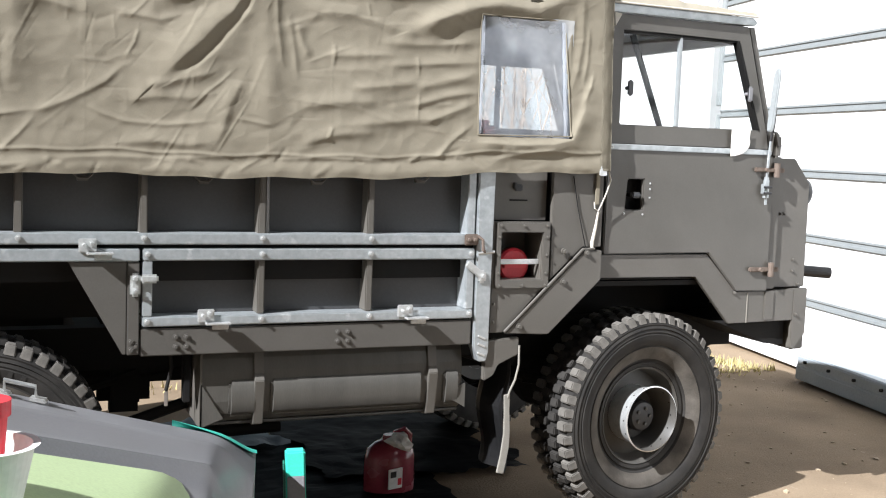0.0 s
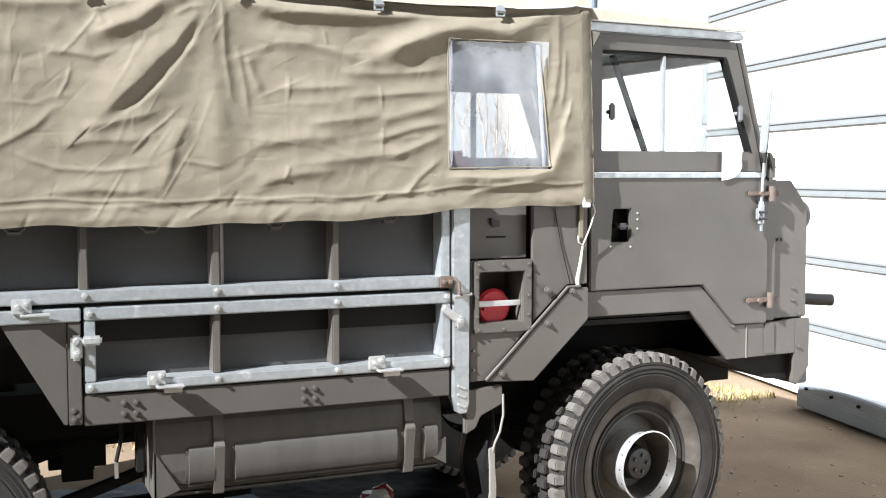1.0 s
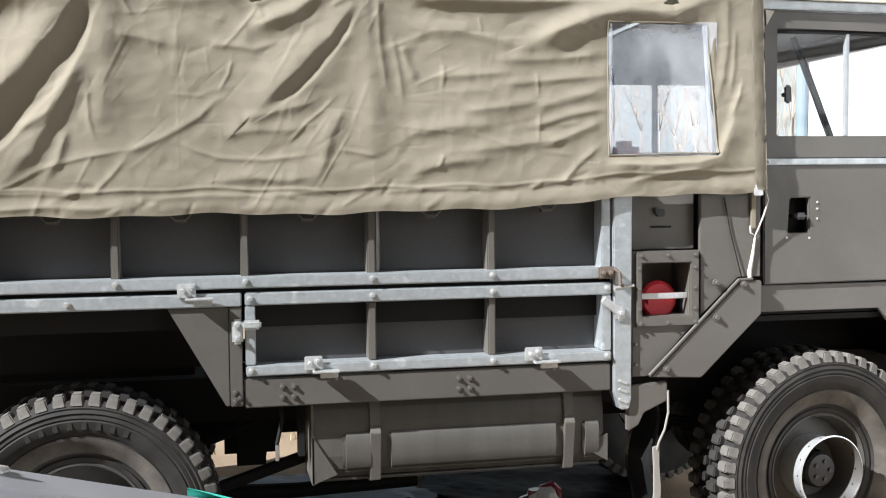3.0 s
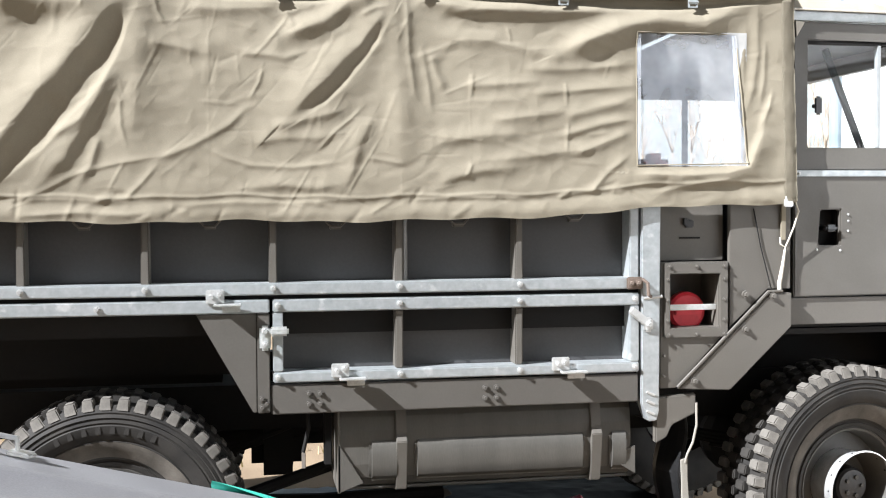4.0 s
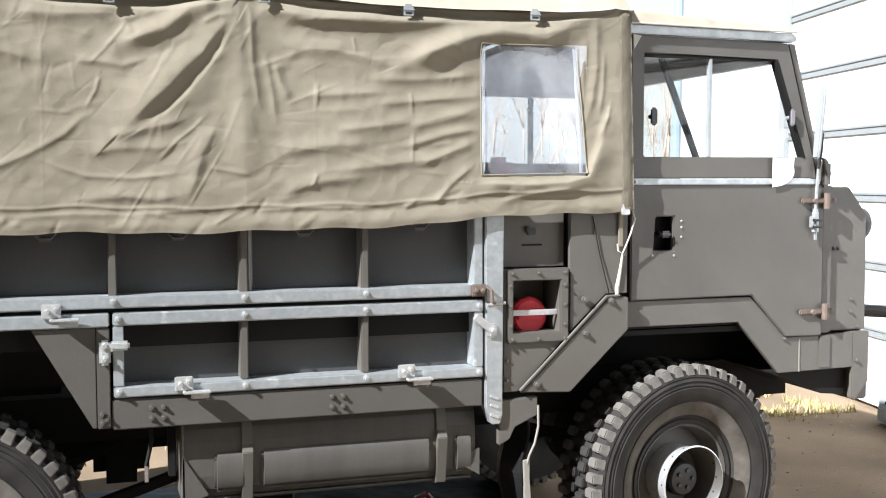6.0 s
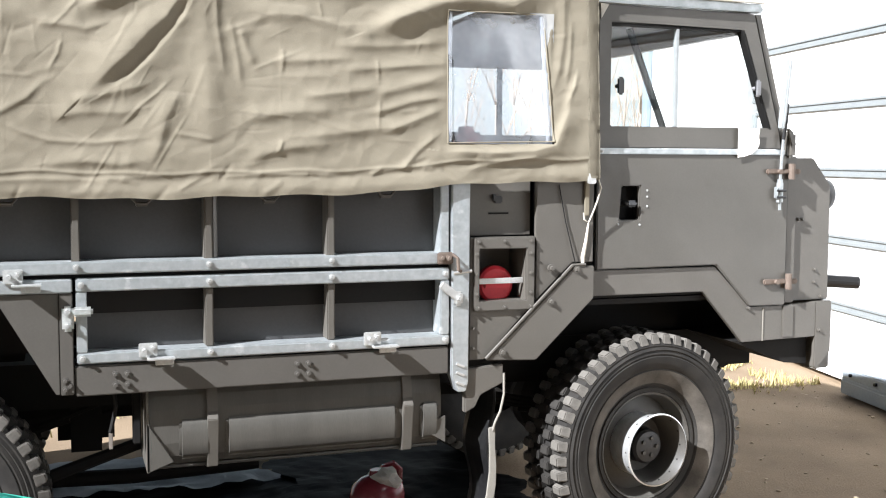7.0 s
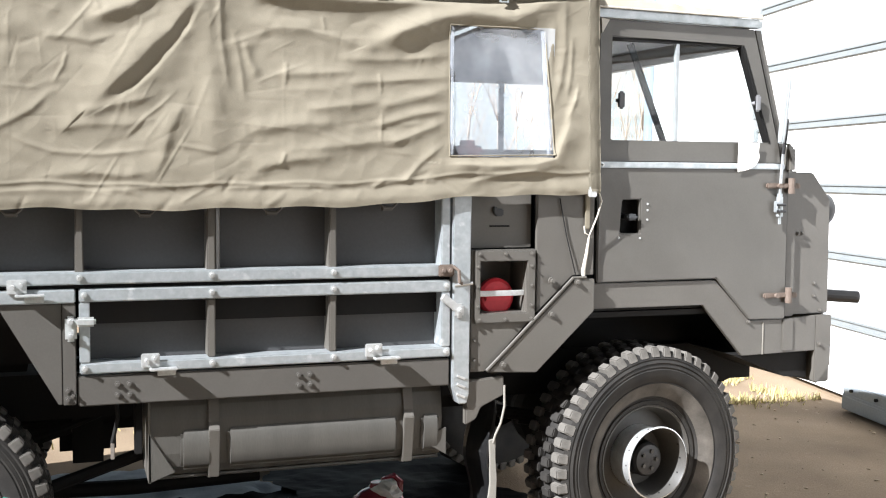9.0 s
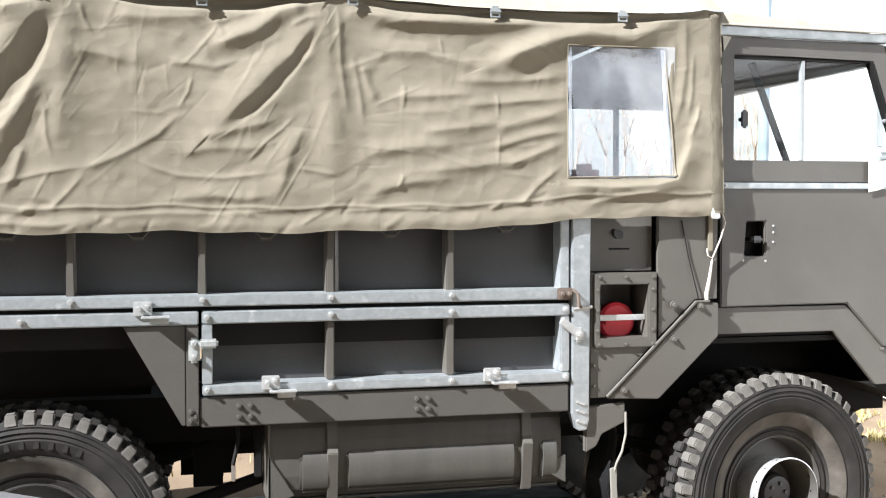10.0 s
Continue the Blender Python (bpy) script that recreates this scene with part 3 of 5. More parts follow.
for x, z in ((1.482, 1.255), (1.566, 1.252), (1.594, 1.355), (1.594, 1.32), (1.594, 1.378)):
    bolt(x, z, 0.020, door, ZINC, 0.40)
# upper door frame with sliding windows
OPEN = [(1.449, 1.612), (2.096, 1.614), (1.976, 1.975), (1.449, 1.985)]
upper = part("window_frame", prism([(1.398, 1.533), (2.152, 1.533), (2.140, 1.60), (2.022, 2.040), (1.398, 2.048)], 0.026, 0.052, 0.004, holes=[OPEN]), OLIVE_B, truck)
part("seal", prism([(1.976, 1.975), (2.096, 1.614), (2.086, 1.614), (1.966, 1.975)], 0.022, 0.056), BLACK, upper, "black rubber seal")
part("seal", box(1.449, 1.97, 0.03, 0.05, 1.972, 1.985), BLACK, upper, "black rubber seal")
pane = part("window_pane", box(1.45, 1.715, 0.036, 0.039, 1.613, 1.983), GLASS, upper, "clear sliding glass")
pane.visible_shadow = False
pane = part("window_pane", prism([(1.70, 1.614), (2.094, 1.615), (1.975, 1.974), (1.70, 1.98)], 0.046, 0.049), GLASS, upper, "clear sliding glass")
pane.visible_shadow = False
bm = box(1.703, 1.716, 0.030, 0.052, 1.613, 1.982, 0.002)
part("window_bar", bm, RIB, upper, "aluminium glazing bar")
for x, z in ((1.478, 1.757), (2.032, 1.762)):
    bm = rod((x, 0.04, z), (x, 0.012, z), 0.008)
    add_box(bm, x - 0.013, x + 0.013, 0.004, 0.016, z - 0.032, z + 0.032, 0.006)
    part("window_catch", bm, BLACKR if x < 2 else GREY_PL, upper, "plastic window catch")
# corner plate and screws at the top
part("corner_tab", prism([(1.40, 2.05), (1.432, 2.045), (1.404, 1.995)], 0.018, 0.026), CORD, upper)
pts = [(1.955, 1.6115), (2.045, 1.6115)] + [(1.956 + 0.089 * math.cos(a), 1.56 - 0.058 * math.sin(a)) for a in steps(-0.3, 1.5, 10)] + [(1.955, 1.50)]
part("patch", prism(pts, 0.009, 0.0115), CREAM, door, "cream rounded patch over the waist strip")
# hinges with mirror arm
for z, m_ in ((1.448, RUST), (1.022, RUST)):
    bm = box(2.08, 2.225, 0.004, 0.020, z - 0.010, z + 0.010, 0.004)
    add_rod(bm, (2.13, 0.004, z), (2.13, -0.008, z), 0.009)
    add_rod(bm, (2.184, 0.004, z - 0.03), (2.184, 0.004, z + 0.03), 0.013)
    part("hinge", bm, m_, door, "rusty strap hinge")
arm = part("mirror_arm", tube([(2.158, 0.005, 1.705), (2.150, 0.0, 1.64), (2.142, 0.003, 1.57)], 0.0065), BLACKR, truck, "black mirror arm")
part("arm_rod", tube([(2.142, 0.003, 1.57), (2.136, 0.003, 1.48), (2.134, 0.005, 1.40), (2.136, 0.005, 1.30)], 0.0055), GALV, arm, "plated lower rod")
bm = rod((2.134, 0.005, 1.33), (2.134, 0.005, 1.405), 0.0125, seg=16)
add_rod(bm, (2.134, 0.005, 1.402), (2.134, 0.005, 1.418), 0.010, seg=12)
add_box(bm, 2.112, 2.122, -0.006, 0.012, 1.345, 1.39, 0.003)
part("clamp", bm, GALV, arm, "chromed clamp")
for z in (1.35, 1.375):
    part("clamp_bolt", rod((2.114, -0.012, z), (2.148, -0.012, z), 0.005), BLACKR, arm)
part("swivel_tab", prism([(2.150, 1.612), (2.166, 1.608), (2.190, 1.548), (2.170, 1.545)], -0.012, 0.0, 0.002), OLIVE, arm)
# mirror head, a thin rounded loop nearly edge-on
mir = part("mirror", prism([(-0.018, 0.0), (0.018, 0.0), (0.023, 0.03), (0.023, 0.235), (0.014, 0.262), (-0.014, 0.262), (-0.023, 0.235), (-0.023, 0.03)], 0.0, 0.013, 0.004), RIB, truck, "pale-backed door mirror seen edge-on")
mir.matrix_basis = Matrix.Translation((2.105, -0.045, 1.608)) @ Matrix.Rotation(radians(5.5), 4, "Y") @ Matrix.Rotation(radians(80), 4, "Z")
bm = box(2.165, 2.20, 0.0, 0.06, 1.50, 1.60, 0.01)
part("mirror_bracket", bm, OLIVE, truck)

# -- rest of the cab: windscreen pillars, roof frame, back, far door
SLOPE = [(2.034, 2.040), (2.056, 2.04), (2.19, 1.53), (2.168, 1.53)]
part("screen_pillar", prism(SLOPE, 0.04, 0.085), OLIVE, truck)
part("screen_pillar", prism(SLOPE, W - 0.085, W - 0.04), OLIVE, truck)
part("screen_bar", prism([(2.03, 2.05), (2.06, 2.04), (2.075, 1.98), (2.045, 1.98)], 0.09, W - 0.09), OLIVE, truck)
sc = part("windscreen", prism([(2.055, 1.98), (2.17, 1.54), (2.174, 1.54), (2.059, 1.98)], 0.09, W - 0.09), GLASS, truck, "clear windscreen glass")
sc.visible_shadow = False
part("roof_gutter", prism([(1.385, 2.052), (2.040, 2.045), (2.048, 2.058), (2.030, 2.076), (1.385, 2.084)], 0.010, 0.05, 0.003), GALV, truck, "galvanised roof gutter")
far_up = part("far_window_frame", prism([(1.398, 1.533), (2.152, 1.533), (2.140, 1.60), (2.022, 2.040), (1.398, 2.048)], W - 0.052, W - 0.026, 0.0, holes=[OPEN]), OLIVE_B, truck)
part("window_bar", box(1.71, 1.73, W - 0.052, W - 0.024, 1.613, 1.98), BLUEGREY, far_up)
part("far_door", box(1.398, 2.182, W - 0.046, W - 0.02, 0.93, 1.53), OLIVE_B, truck)
part("cab_floor", box(1.378, 2.35, 0.06, W - 0.06, 0.98, 1.0), BLACK, truck)
part("cab_inner_side", box(1.40, 2.18, 0.084, 0.10, 1.0, 1.50), INNER, truck)
part("cab_back", prism([(0.06, 1.0), (W - 0.06, 1.0), (W - 0.06, 1.46), (0.06, 1.46)], 1.380, 1.395), INNER, truck).matrix_basis = Matrix(((0, 1, 0, 0), (1, 0, 0, 0), (0, 0, 1, 0), (0, 0, 0, 1)))
part("roll_strut", rod((1.735, 0.45, 2.02), (1.915, 0.45, 1.56), 0.014), BLACK, truck, "black diagonal strut")
seat = part("seat", box(1.45, 1.88, 0.20, 0.70, 1.16, 1.30, 0.04), BLACKR, truck)
part("backrest", box(1.42, 1.52, 0.20, 0.70, 1.28, 1.56, 0.04), BLACKR, seat)
seat = part("seat", box(1.45, 1.88, 1.14, 1.64, 1.16, 1.30, 0.04), BLACKR, truck)
part("backrest", box(1.42, 1.52, 1.14, 1.64, 1.28, 1.56, 0.04), BLACKR, seat)
part("engine_cover", box(1.0, 1.9, 0.74, 1.1, 1.0, 1.5, 0.04), BLACKR, truck)
part("red_canister", box(1.06, 1.16, 0.55, 0.68, 1.5, 1.62, 0.03), RED, truck, "red plastic object behind the seats")
part("dark_bundle", box(0.92, 1.25, 0.6, 0.9, 1.44, 1.60, 0.06), BLACKR, truck)

# -- fuel tank under the bed
TK = [(0.085, 0.748), (0.070, 0.715), (0.060, 0.67), (0.056, 0.62), (0.058, 0.56), (0.066, 0.515), (0.082, 0.488), (0.105, 0.474),
      (0.36, 0.474), (0.39, 0.51), (0.39, 0.748)]
AX = Matrix(((0, 1, 0, 0), (1, 0, 0, 0), (0, 0, 1, 0), (0, 0, 0, 1)))


def across(poly, x0, x1, bevel=0.0):
    """A prism whose outline is (y, z), between x0 and x1."""
    bm = prism(poly, x0, x1, bevel)
    bmesh.ops.transform(bm, matrix=AX, verts=bm.verts)
    return bm


tank = part("fuel_tank", across(TK, -0.196, 0.818, 0.006), TANK, truck, "dusty olive steel fuel tank")
SW = [(0.060, 0.645), (0.052, 0.637), (0.045, 0.620), (0.042, 0.59), (0.044, 0.555), (0.050, 0.522), (0.058, 0.506), (0.075, 0.500)]
for x0, x1 in ((-0.092, 0.012), (0.062, 0.652), (0.738, 0.806)):
    auto_smooth(part("swage", across(SW, x0, x1, 0.010), TANK, tank), 50)
ST = [(0.068, 0.748), (0.050, 0.66), (0.032, 0.635), (0.060, 0.472), (0.095, 0.462), (0.36, 0.462), (0.36, 0.474), (0.10, 0.474), (0.078, 0.49), (0.062, 0.64), (0.078, 0.748)]
for x in (0.018, 0.690):
    part("strap", across(ST, x - 0.018, x + 0.018, 0.002), OLIVE, tank, "steel tank strap")
part("seam", box(-0.2, -0.192, 0.05, 0.39, 0.47, 0.75), OLIVE, tank)
part("lower_lip", tube([(-0.19, 0.088, 0.476), (0.3, 0.086, 0.476), (0.81, 0.086, 0.478)], 0.006), TANK, tank)
part("corner_gusset", prism([(-0.2, 0.64), (-0.11, 0.50), (-0.2, 0.468)], 0.05, 0.06, 0.002), TANK, tank)
part("tank_bracket", prism([(0.75, 0.56), (0.83, 0.585), (0.83, 0.49), (0.78, 0.52)], 0.05, 0.06), TANK, tank)

# -- chassis
ch = part("chassis_rail", box(-2.05, 2.30, 0.42, 0.50, 0.62, 0.78), BLACK, truck)
part("chassis_rail", box(-2.05, 2.30, 1.34, 1.42, 0.62, 0.78), BLACK, truck)
for x in (-1.9, -0.55, 0.5, 1.2):
    part("crossmember", box(x - 0.05, x + 0.05, 0.5, 1.34, 0.64, 0.76), BLACK, truck)
for x in (-0.965, 1.60):
    bm = rod((x, 0.2, 0.415), (x, W - 0.2, 0.415), 0.06, seg=14)
    bmesh.ops.create_uvsphere(bm, u_segments=16, v_segments=10, radius=0.16, matrix=Matrix.Translation((x, 0.9, 0.415)))
    part("axle", bm, BLACK, truck)
    bm = bmesh.new()
    for k in range(4):
        L = 0.62 - 0.1 * k
        pts = [(x + s * L, 0.46, 0.50 - 0.014 * k + 0.12 * s * s * (L / 0.62) ** 2) for s in steps(-1, 1, 10)]
        join(bm, tube(pts, 0.012, 6))
    part("leaf_spring", bm, BLACK, truck)
part("gearbox", box(0.2, 1.3, 0.7, 1.15, 0.5, 0.95, 0.05), BLACK, truck)
part("inner_arch", box(1.1, 2.2, 0.45, 0.47, 0.6, 0.98), BLACK, truck)
part("arch_top", box(1.0, 2.2, 0.06, W - 0.06, 0.955, 0.975), BLACK, truck)
part("rear_inner_board", box(-1.9, -0.45, 0.36, 0.38, 0.83, 1.07), BLACK, truck)
part("dangling_tag", box(-0.321, -0.307, 0.10, 0.106, 0.545, 0.60, 0.002), TIMBER, truck)
part("hose", tube([(-0.3, 0.12, 0.74), (-0.295, 0.11, 0.68), (-0.315, 0.105, 0.60)], 0.007), BLACK, truck)
part("silencer", box(-0.49, -0.27, 0.80, 0.96, 0.35, 0.76, 0.05), BLACK, truck)
part("exhaust_pipe", tube([(-1.5, 0.9, 0.26), (-0.7, 0.88, 0.245), (-0.2, 0.86, 0.235), (0.3, 0.86, 0.25)], 0.030, 10), BLACK, truck)
part("tank_bracket", box(-0.235, -0.208, 0.20, 0.25, 0.53, 0.76, 0.004), BLACK, truck)
part("rear_crossmember", box(-0.25, 0.02, 1.25, 1.30, 0.385, 0.95, 0.004), BLACK, truck)
part("propshaft", rod((-0.9, 0.85, 0.45), (0.3, 0.9, 0.62), 0.045), BLACK, truck)
part("drag_link", rod((-0.78, 0.28, 0.34), (-0.2, 0.34, 0.50), 0.022), BLACK, truck)

# -- mudguard behind the front wheel
mg = part("mudguard", prism([(0.885, 0.757), (1.030, 0.768), (1.030, 0.700), (0.945, 0.662), (0.925, 0.62), (0.885, 0.60)], 0.0, 0.03, 0.004), OLIVE, truck)
bm = heights(lambda u, v: (0.99 + 0.015 * math.sin(v * 9) + 0.02 * math.sin(u * 7), 0.01 + u * 0.28, 0.72 - v * 0.50), steps(0, 1, 8), steps(0, 1, 16))
bmesh.ops.solidify(bm, geom=bm.faces[:], thickness=0.012)
part("mud_flap", bm, BLACKR, mg, "black rubber mud flap")
part("flap_edge", tube([(1.032, 0.0, 0.735), (1.032, -0.003, 0.66), (1.018, -0.004, 0.60), (0.998, -0.004, 0.56), (0.990, -0.002, 0.53)], 0.0045), FLAP, mg, "pale worn flap edge")
EDGE = [(0.976, 0.54), (1.000, 0.545), (1.000, 0.48), (1.006, 0.40), (1.004, 0.33), (0.992, 0.26), (0.984, 0.225), (0.956, 0.232), (0.970, 0.30), (0.980, 0.38), (0.980, 0.46)]
part("flap_strip", prism(EDGE, -0.004, 0.008, 0.002), FLAP, mg, "pale worn rubber edge strip")


# -- wheels
def wheel(x, y, steer, marked=False, z=0.396):
    R, HW = 0.437, 0.118
    w = new("wheel")
    w.parent = truck
    w.matrix_basis = Matrix.Translation((x, y, z)) @ Matrix.Rotation(radians(steer), 4, "Z")
    # the outer face looks towards -y
    prof = [(0.205, -0.062), (0.212, -0.076), (0.226, -0.080), (0.229, -0.075), (0.236, -0.077), (0.240, -0.084), (0.268, -0.100), (0.300, -0.117), (0.304, -0.1145), (0.310, -0.120), (0.330, -0.127), (0.352, -0.129), (0.356, -0.125), (0.362, -0.128), (0.374, -0.124), (0.378, -0.1285), (0.388, -0.1225),
            (0.394, -0.1245), (0.404, -0.119), (0.416, -0.112), (0.419, -0.06), (0.420, 0.0), (0.419, 0.06), (0.416, 0.112), (0.37, 0.124), (0.30, 0.121), (0.235, 0.095), (0.215, 0.075)]
    tyre = part("tyre", lathe(prof, 96), RUBBER, w, "worn black off-road tyre", True)
    auto_smooth(tyre, 40)
    band = part("sidewall", lathe([(0.244, -0.0865), (0.268, -0.1008), (0.297, -0.1163), (0.300, -0.1160)], 96), DUSTY, w, "dust-paled sidewall band", True)
    # tread: shoulder lugs and two rows of centre blocks
    n = 48
    lug = bmesh.new()
    add_box(lug, -0.0165, 0.0165, -0.124, -0.066, R - 0.040, R, 0.004)
    for v in lug.verts:
        if v.co.z < R - 0.02:
            v.co.x *= 1.25
        if v.co.z > R - 0.01 and v.co.y < -0.11:
            v.co.y += 0.010
    block = bmesh.new()
    add_box(block, -0.017, 0.017, -0.056, -0.004, R - 0.03, R + 0.003, 0.004)
    lp = part("shoulder_lug", lug, LUG, w, "dusty tread lug")
    bp = part("tread_block", block, RUBBER, w)
    base = None
    for k in range(n):
        a = Matrix.Rotation(k * math.tau / n, 4, "Y")
        a2 = Matrix.Rotation((k + 0.5) * math.tau / n, 4, "Y")
        f = Matrix.Scale(-1, 4, Vector((0, 1, 0)))
        if k:
            again(lp, a)
            again(bp, a2)
        else:
            lp.matrix_basis, bp.matrix_basis = a, a2
        again(bp, a @ f)
        again(lp, a2 @ f)
    rim = part("rim", lathe([(0.212, -0.070), (0.207, -0.077), (0.199, -0.072), (0.190, -0.03), (0.182, 0.0), (0.150, -0.005), (0.10, -0.010), (0.0, -0.010)], 72), WHEEL, w, "dusty dark steel rim", True)
    auto_smooth(rim, 40)
    hub = part("hub_ring", lathe([(0.120, -0.005), (0.123, -0.08), (0.133, -0.135), (0.1385, -0.138), (0.1390, -0.144), (0.1345, -0.1465)], 64), ZINC, w, "bare steel hub ring", True)
    auto_smooth(hub, 30)
    well = part("hub_well", lathe([(0.1343, -0.1463), (0.131, -0.140), (0.121, -0.08), (0.108, -0.02), (0.0, -0.015)], 64), WHEEL, w, "grey inner wall of the hub", True)
    auto_smooth(well, 30)
    for k in range(14):
        a = math.tau * k / 14
        part("knurl", rod((0.131 * math.cos(a), -0.118, 0.131 * math.sin(a)), (0.126 * math.cos(a), -0.119, 0.126 * math.sin(a)), 0.0035, seg=6), BLACK, well)
    hc = part("hub_cap", lathe([(0.0, -0.092), (0.035, -0.091), (0.058, -0.088), (0.066, -0.078), (0.070, -0.02), (0, -0.02)], 32), BLACKR, w, "", True)
    auto_smooth(hc, 30)
    for k in range(5):
        a = k * math.tau / 5
        part("wheel_nut", rod((0.034 * math.cos(a), -0.086, 0.034 * math.sin(a)), (0.034 * math.cos(a), -0.098, 0.034 * math.sin(a)), 0.008, seg=6), WHEEL, w)
    # raised maker's mark on the sidewall, as plain bars
    mark = marked and part("sidewall_mark", box(-0.009, 0.009, -0.1300, -0.122, 0.325, 0.352, 0.002), RUBBER, w)
    for k in range(8 if marked else 0):
        m = Matrix.Rotation(radians(-26 + 7.4 * k), 4, "Y")
        if k:
            again(mark, m)
        else:
            mark.matrix_basis = m
    return w


STEER = 9
wheel(1.628, 0.145, STEER, False, 0.402)
wr = wheel(-0.965, 0.165, 0, True, 0.372)


def far_wheel(ob, x, y, steer):
    c = copy_thing(ob, Matrix.Translation((x, y, 0.396)) @ Matrix.Rotation(radians(180 + steer), 4, "Z"))
    return c


far_wheel(wr, 1.628, W - 0.145, STEER)
far_wheel(wr, -0.965, W - 0.165, 0)


# ---- canvas cover ----
def hem_z(x):
    return 1.366 + 0.052 * smooth_step(0.1, 1.35, x) + 0.004 * math.sin(x * 9) + 0.003 * math.sin(x * 23 + 1)


def top_z(x):
    z = 2.10
    for a, b in zip(HOOPS, HOOPS[1:]):
        if a <= x <= b:
            t = (x - a) / (b - a)
            z = 2.132 - 0.032 * (4 * t * (1 - t)) ** 0.6
    if x > HOOPS[-1]:
        z = 2.13 - (x - HOOPS[-1]) * 0.15
    return z


CREASES = []
FOLDS = []


def crease(x0, z0, x1, z1, width, amount):
    """A short straight wrinkle with even flanks."""
    CREASES.append((x0, z0, x1 - x0, z1 - z0, width, amount * 0.62))


def fold(line, lit, dark, amount):
    """A ridge along a bent line: a flank of width lit above or before it, another of width dark below or behind it."""
    steep = 0.66 if amount > 0.015 else 0.36
    FOLDS.append((line, lit, dark, min(amount, steep * dark)))


# fans of folds that hang from the hoops, sharp creases, slack below the roof edge, ripples round the window
fold([(-0.88, 2.08), (-0.98, 1.96), (-1.06, 1.86), (-1.15, 1.76), (-1.23, 1.66), (-1.33, 1.54), (-1.44, 1.42)], 0.075, 0.050, 0.0360)
fold([(-1.29, 2.04), (-1.12, 2.04), (-1.01, 2.04), (-0.92, 2.06)], 0.022, 0.050, 0.0300)
fold([(-0.83, 2.11), (-0.83, 1.98), (-0.85, 1.71), (-0.87, 1.57)], 0.050, 0.060, 0.0100)
fold([(-0.789, 2.064), (-0.776, 2.015), (-0.753, 1.974)], 0.010, 0.008, 0.0050)
fold([(-0.69, 2.03), (-0.55, 2.03), (-0.37, 2.04)], 0.025, 0.022, 0.0120)
fold([(-1.235, 1.429), (-1.136, 1.462), (-1.036, 1.513), (-0.901, 1.547), (-0.747, 1.572)], 0.010, 0.007, 0.0050)
fold([(-0.78, 1.56), (-0.68, 1.60), (-0.62, 1.63), (-0.55, 1.67), (-0.50, 1.72), (-0.47, 1.73)], 0.014, 0.012, 0.0100)
fold([(-0.483, 1.756), (-0.455, 1.803), (-0.442, 1.853)], 0.007, 0.007, 0.0060)
fold([(-0.472, 1.883), (-0.427, 1.928), (-0.372, 1.991), (-0.359, 2.022)], 0.008, 0.006, 0.0050)
fold([(-0.626, 1.592), (-0.556, 1.562), (-0.486, 1.541), (-0.344, 1.535), (-0.181, 1.553)], 0.010, 0.009, 0.0070)
fold([(-0.881, 1.439), (-0.825, 1.493), (-0.785, 1.540)], 0.012, 0.009, 0.0070)
fold([(-1.219, 1.434), (-1.071, 1.435), (-0.878, 1.425)], 0.010, 0.013, 0.0100)
fold([(-0.91, 1.86), (-0.98, 1.72), (-1.07, 1.57), (-1.17, 1.46)], 0.040, 0.030, 0.0130)
fold([(-0.897, 1.757), (-0.894, 1.660), (-0.878, 1.604)], 0.010, 0.008, 0.0040)
fold([(-0.96, 1.63), (-0.99, 1.54), (-1.03, 1.48)], 0.018, 0.016, 0.0070)
fold([(-0.03, 2.06), (-0.07, 2.00), (-0.12, 1.93), (-0.18, 1.88), (-0.24, 1.82), (-0.30, 1.76), (-0.38, 1.68)], 0.070, 0.034, 0.0310)
fold([(-0.06, 2.09), (-0.16, 2.06), (-0.24, 2.00), (-0.32, 1.97), (-0.39, 1.94)], 0.035, 0.036, 0.0220)
fold([(-0.119, 2.019), (-0.068, 2.045), (-0.031, 2.049)], 0.010, 0.010, 0.0050)
fold([(-0.52, 1.89), (-0.44, 1.89), (-0.37, 1.88), (-0.31, 1.90)], 0.014, 0.012, 0.0090)
fold([(-0.42, 1.66), (-0.29, 1.69), (-0.17, 1.72)], 0.025, 0.020, 0.0100)
fold([(-0.48, 1.61), (-0.38, 1.63), (-0.27, 1.63), (-0.20, 1.64)], 0.028, 0.016, 0.0110)
fold([(-0.266, 1.587), (-0.207, 1.650), (-0.157, 1.688), (-0.109, 1.733)], 0.007, 0.006, 0.0060)
fold([(-0.08, 1.70), (-0.13, 1.62), (-0.15, 1.53), (-0.18, 1.47)], 0.035, 0.020, 0.0120)
fold([(-0.20, 1.48), (-0.27, 1.47), (-0.38, 1.48), (-0.51, 1.47)], 0.020, 0.015, 0.0070)
fold([(0.00, 2.12), (0.00, 1.99), (0.01, 1.71), (0.01, 1.54)], 0.045, 0.060, 0.0120)
fold([(0.032, 2.070), (0.039, 1.897), (0.058, 1.759)], 0.012, 0.012, 0.0040)
fold([(0.08, 1.92), (0.10, 1.81), (0.11, 1.72)], 0.014, 0.012, 0.0050)
fold([(0.11, 1.90), (0.13, 1.83), (0.16, 1.78)], 0.016, 0.018, 0.0070)
fold([(-0.099, 1.567), (-0.034, 1.556), (0.030, 1.544)], 0.010, 0.009, 0.0040)
fold([(0.247, 1.843), (0.242, 1.760)], 0.008, 0.007, 0.0040)
fold([(0.223, 1.506), (0.243, 1.550)], 0.008, 0.007, 0.0030)
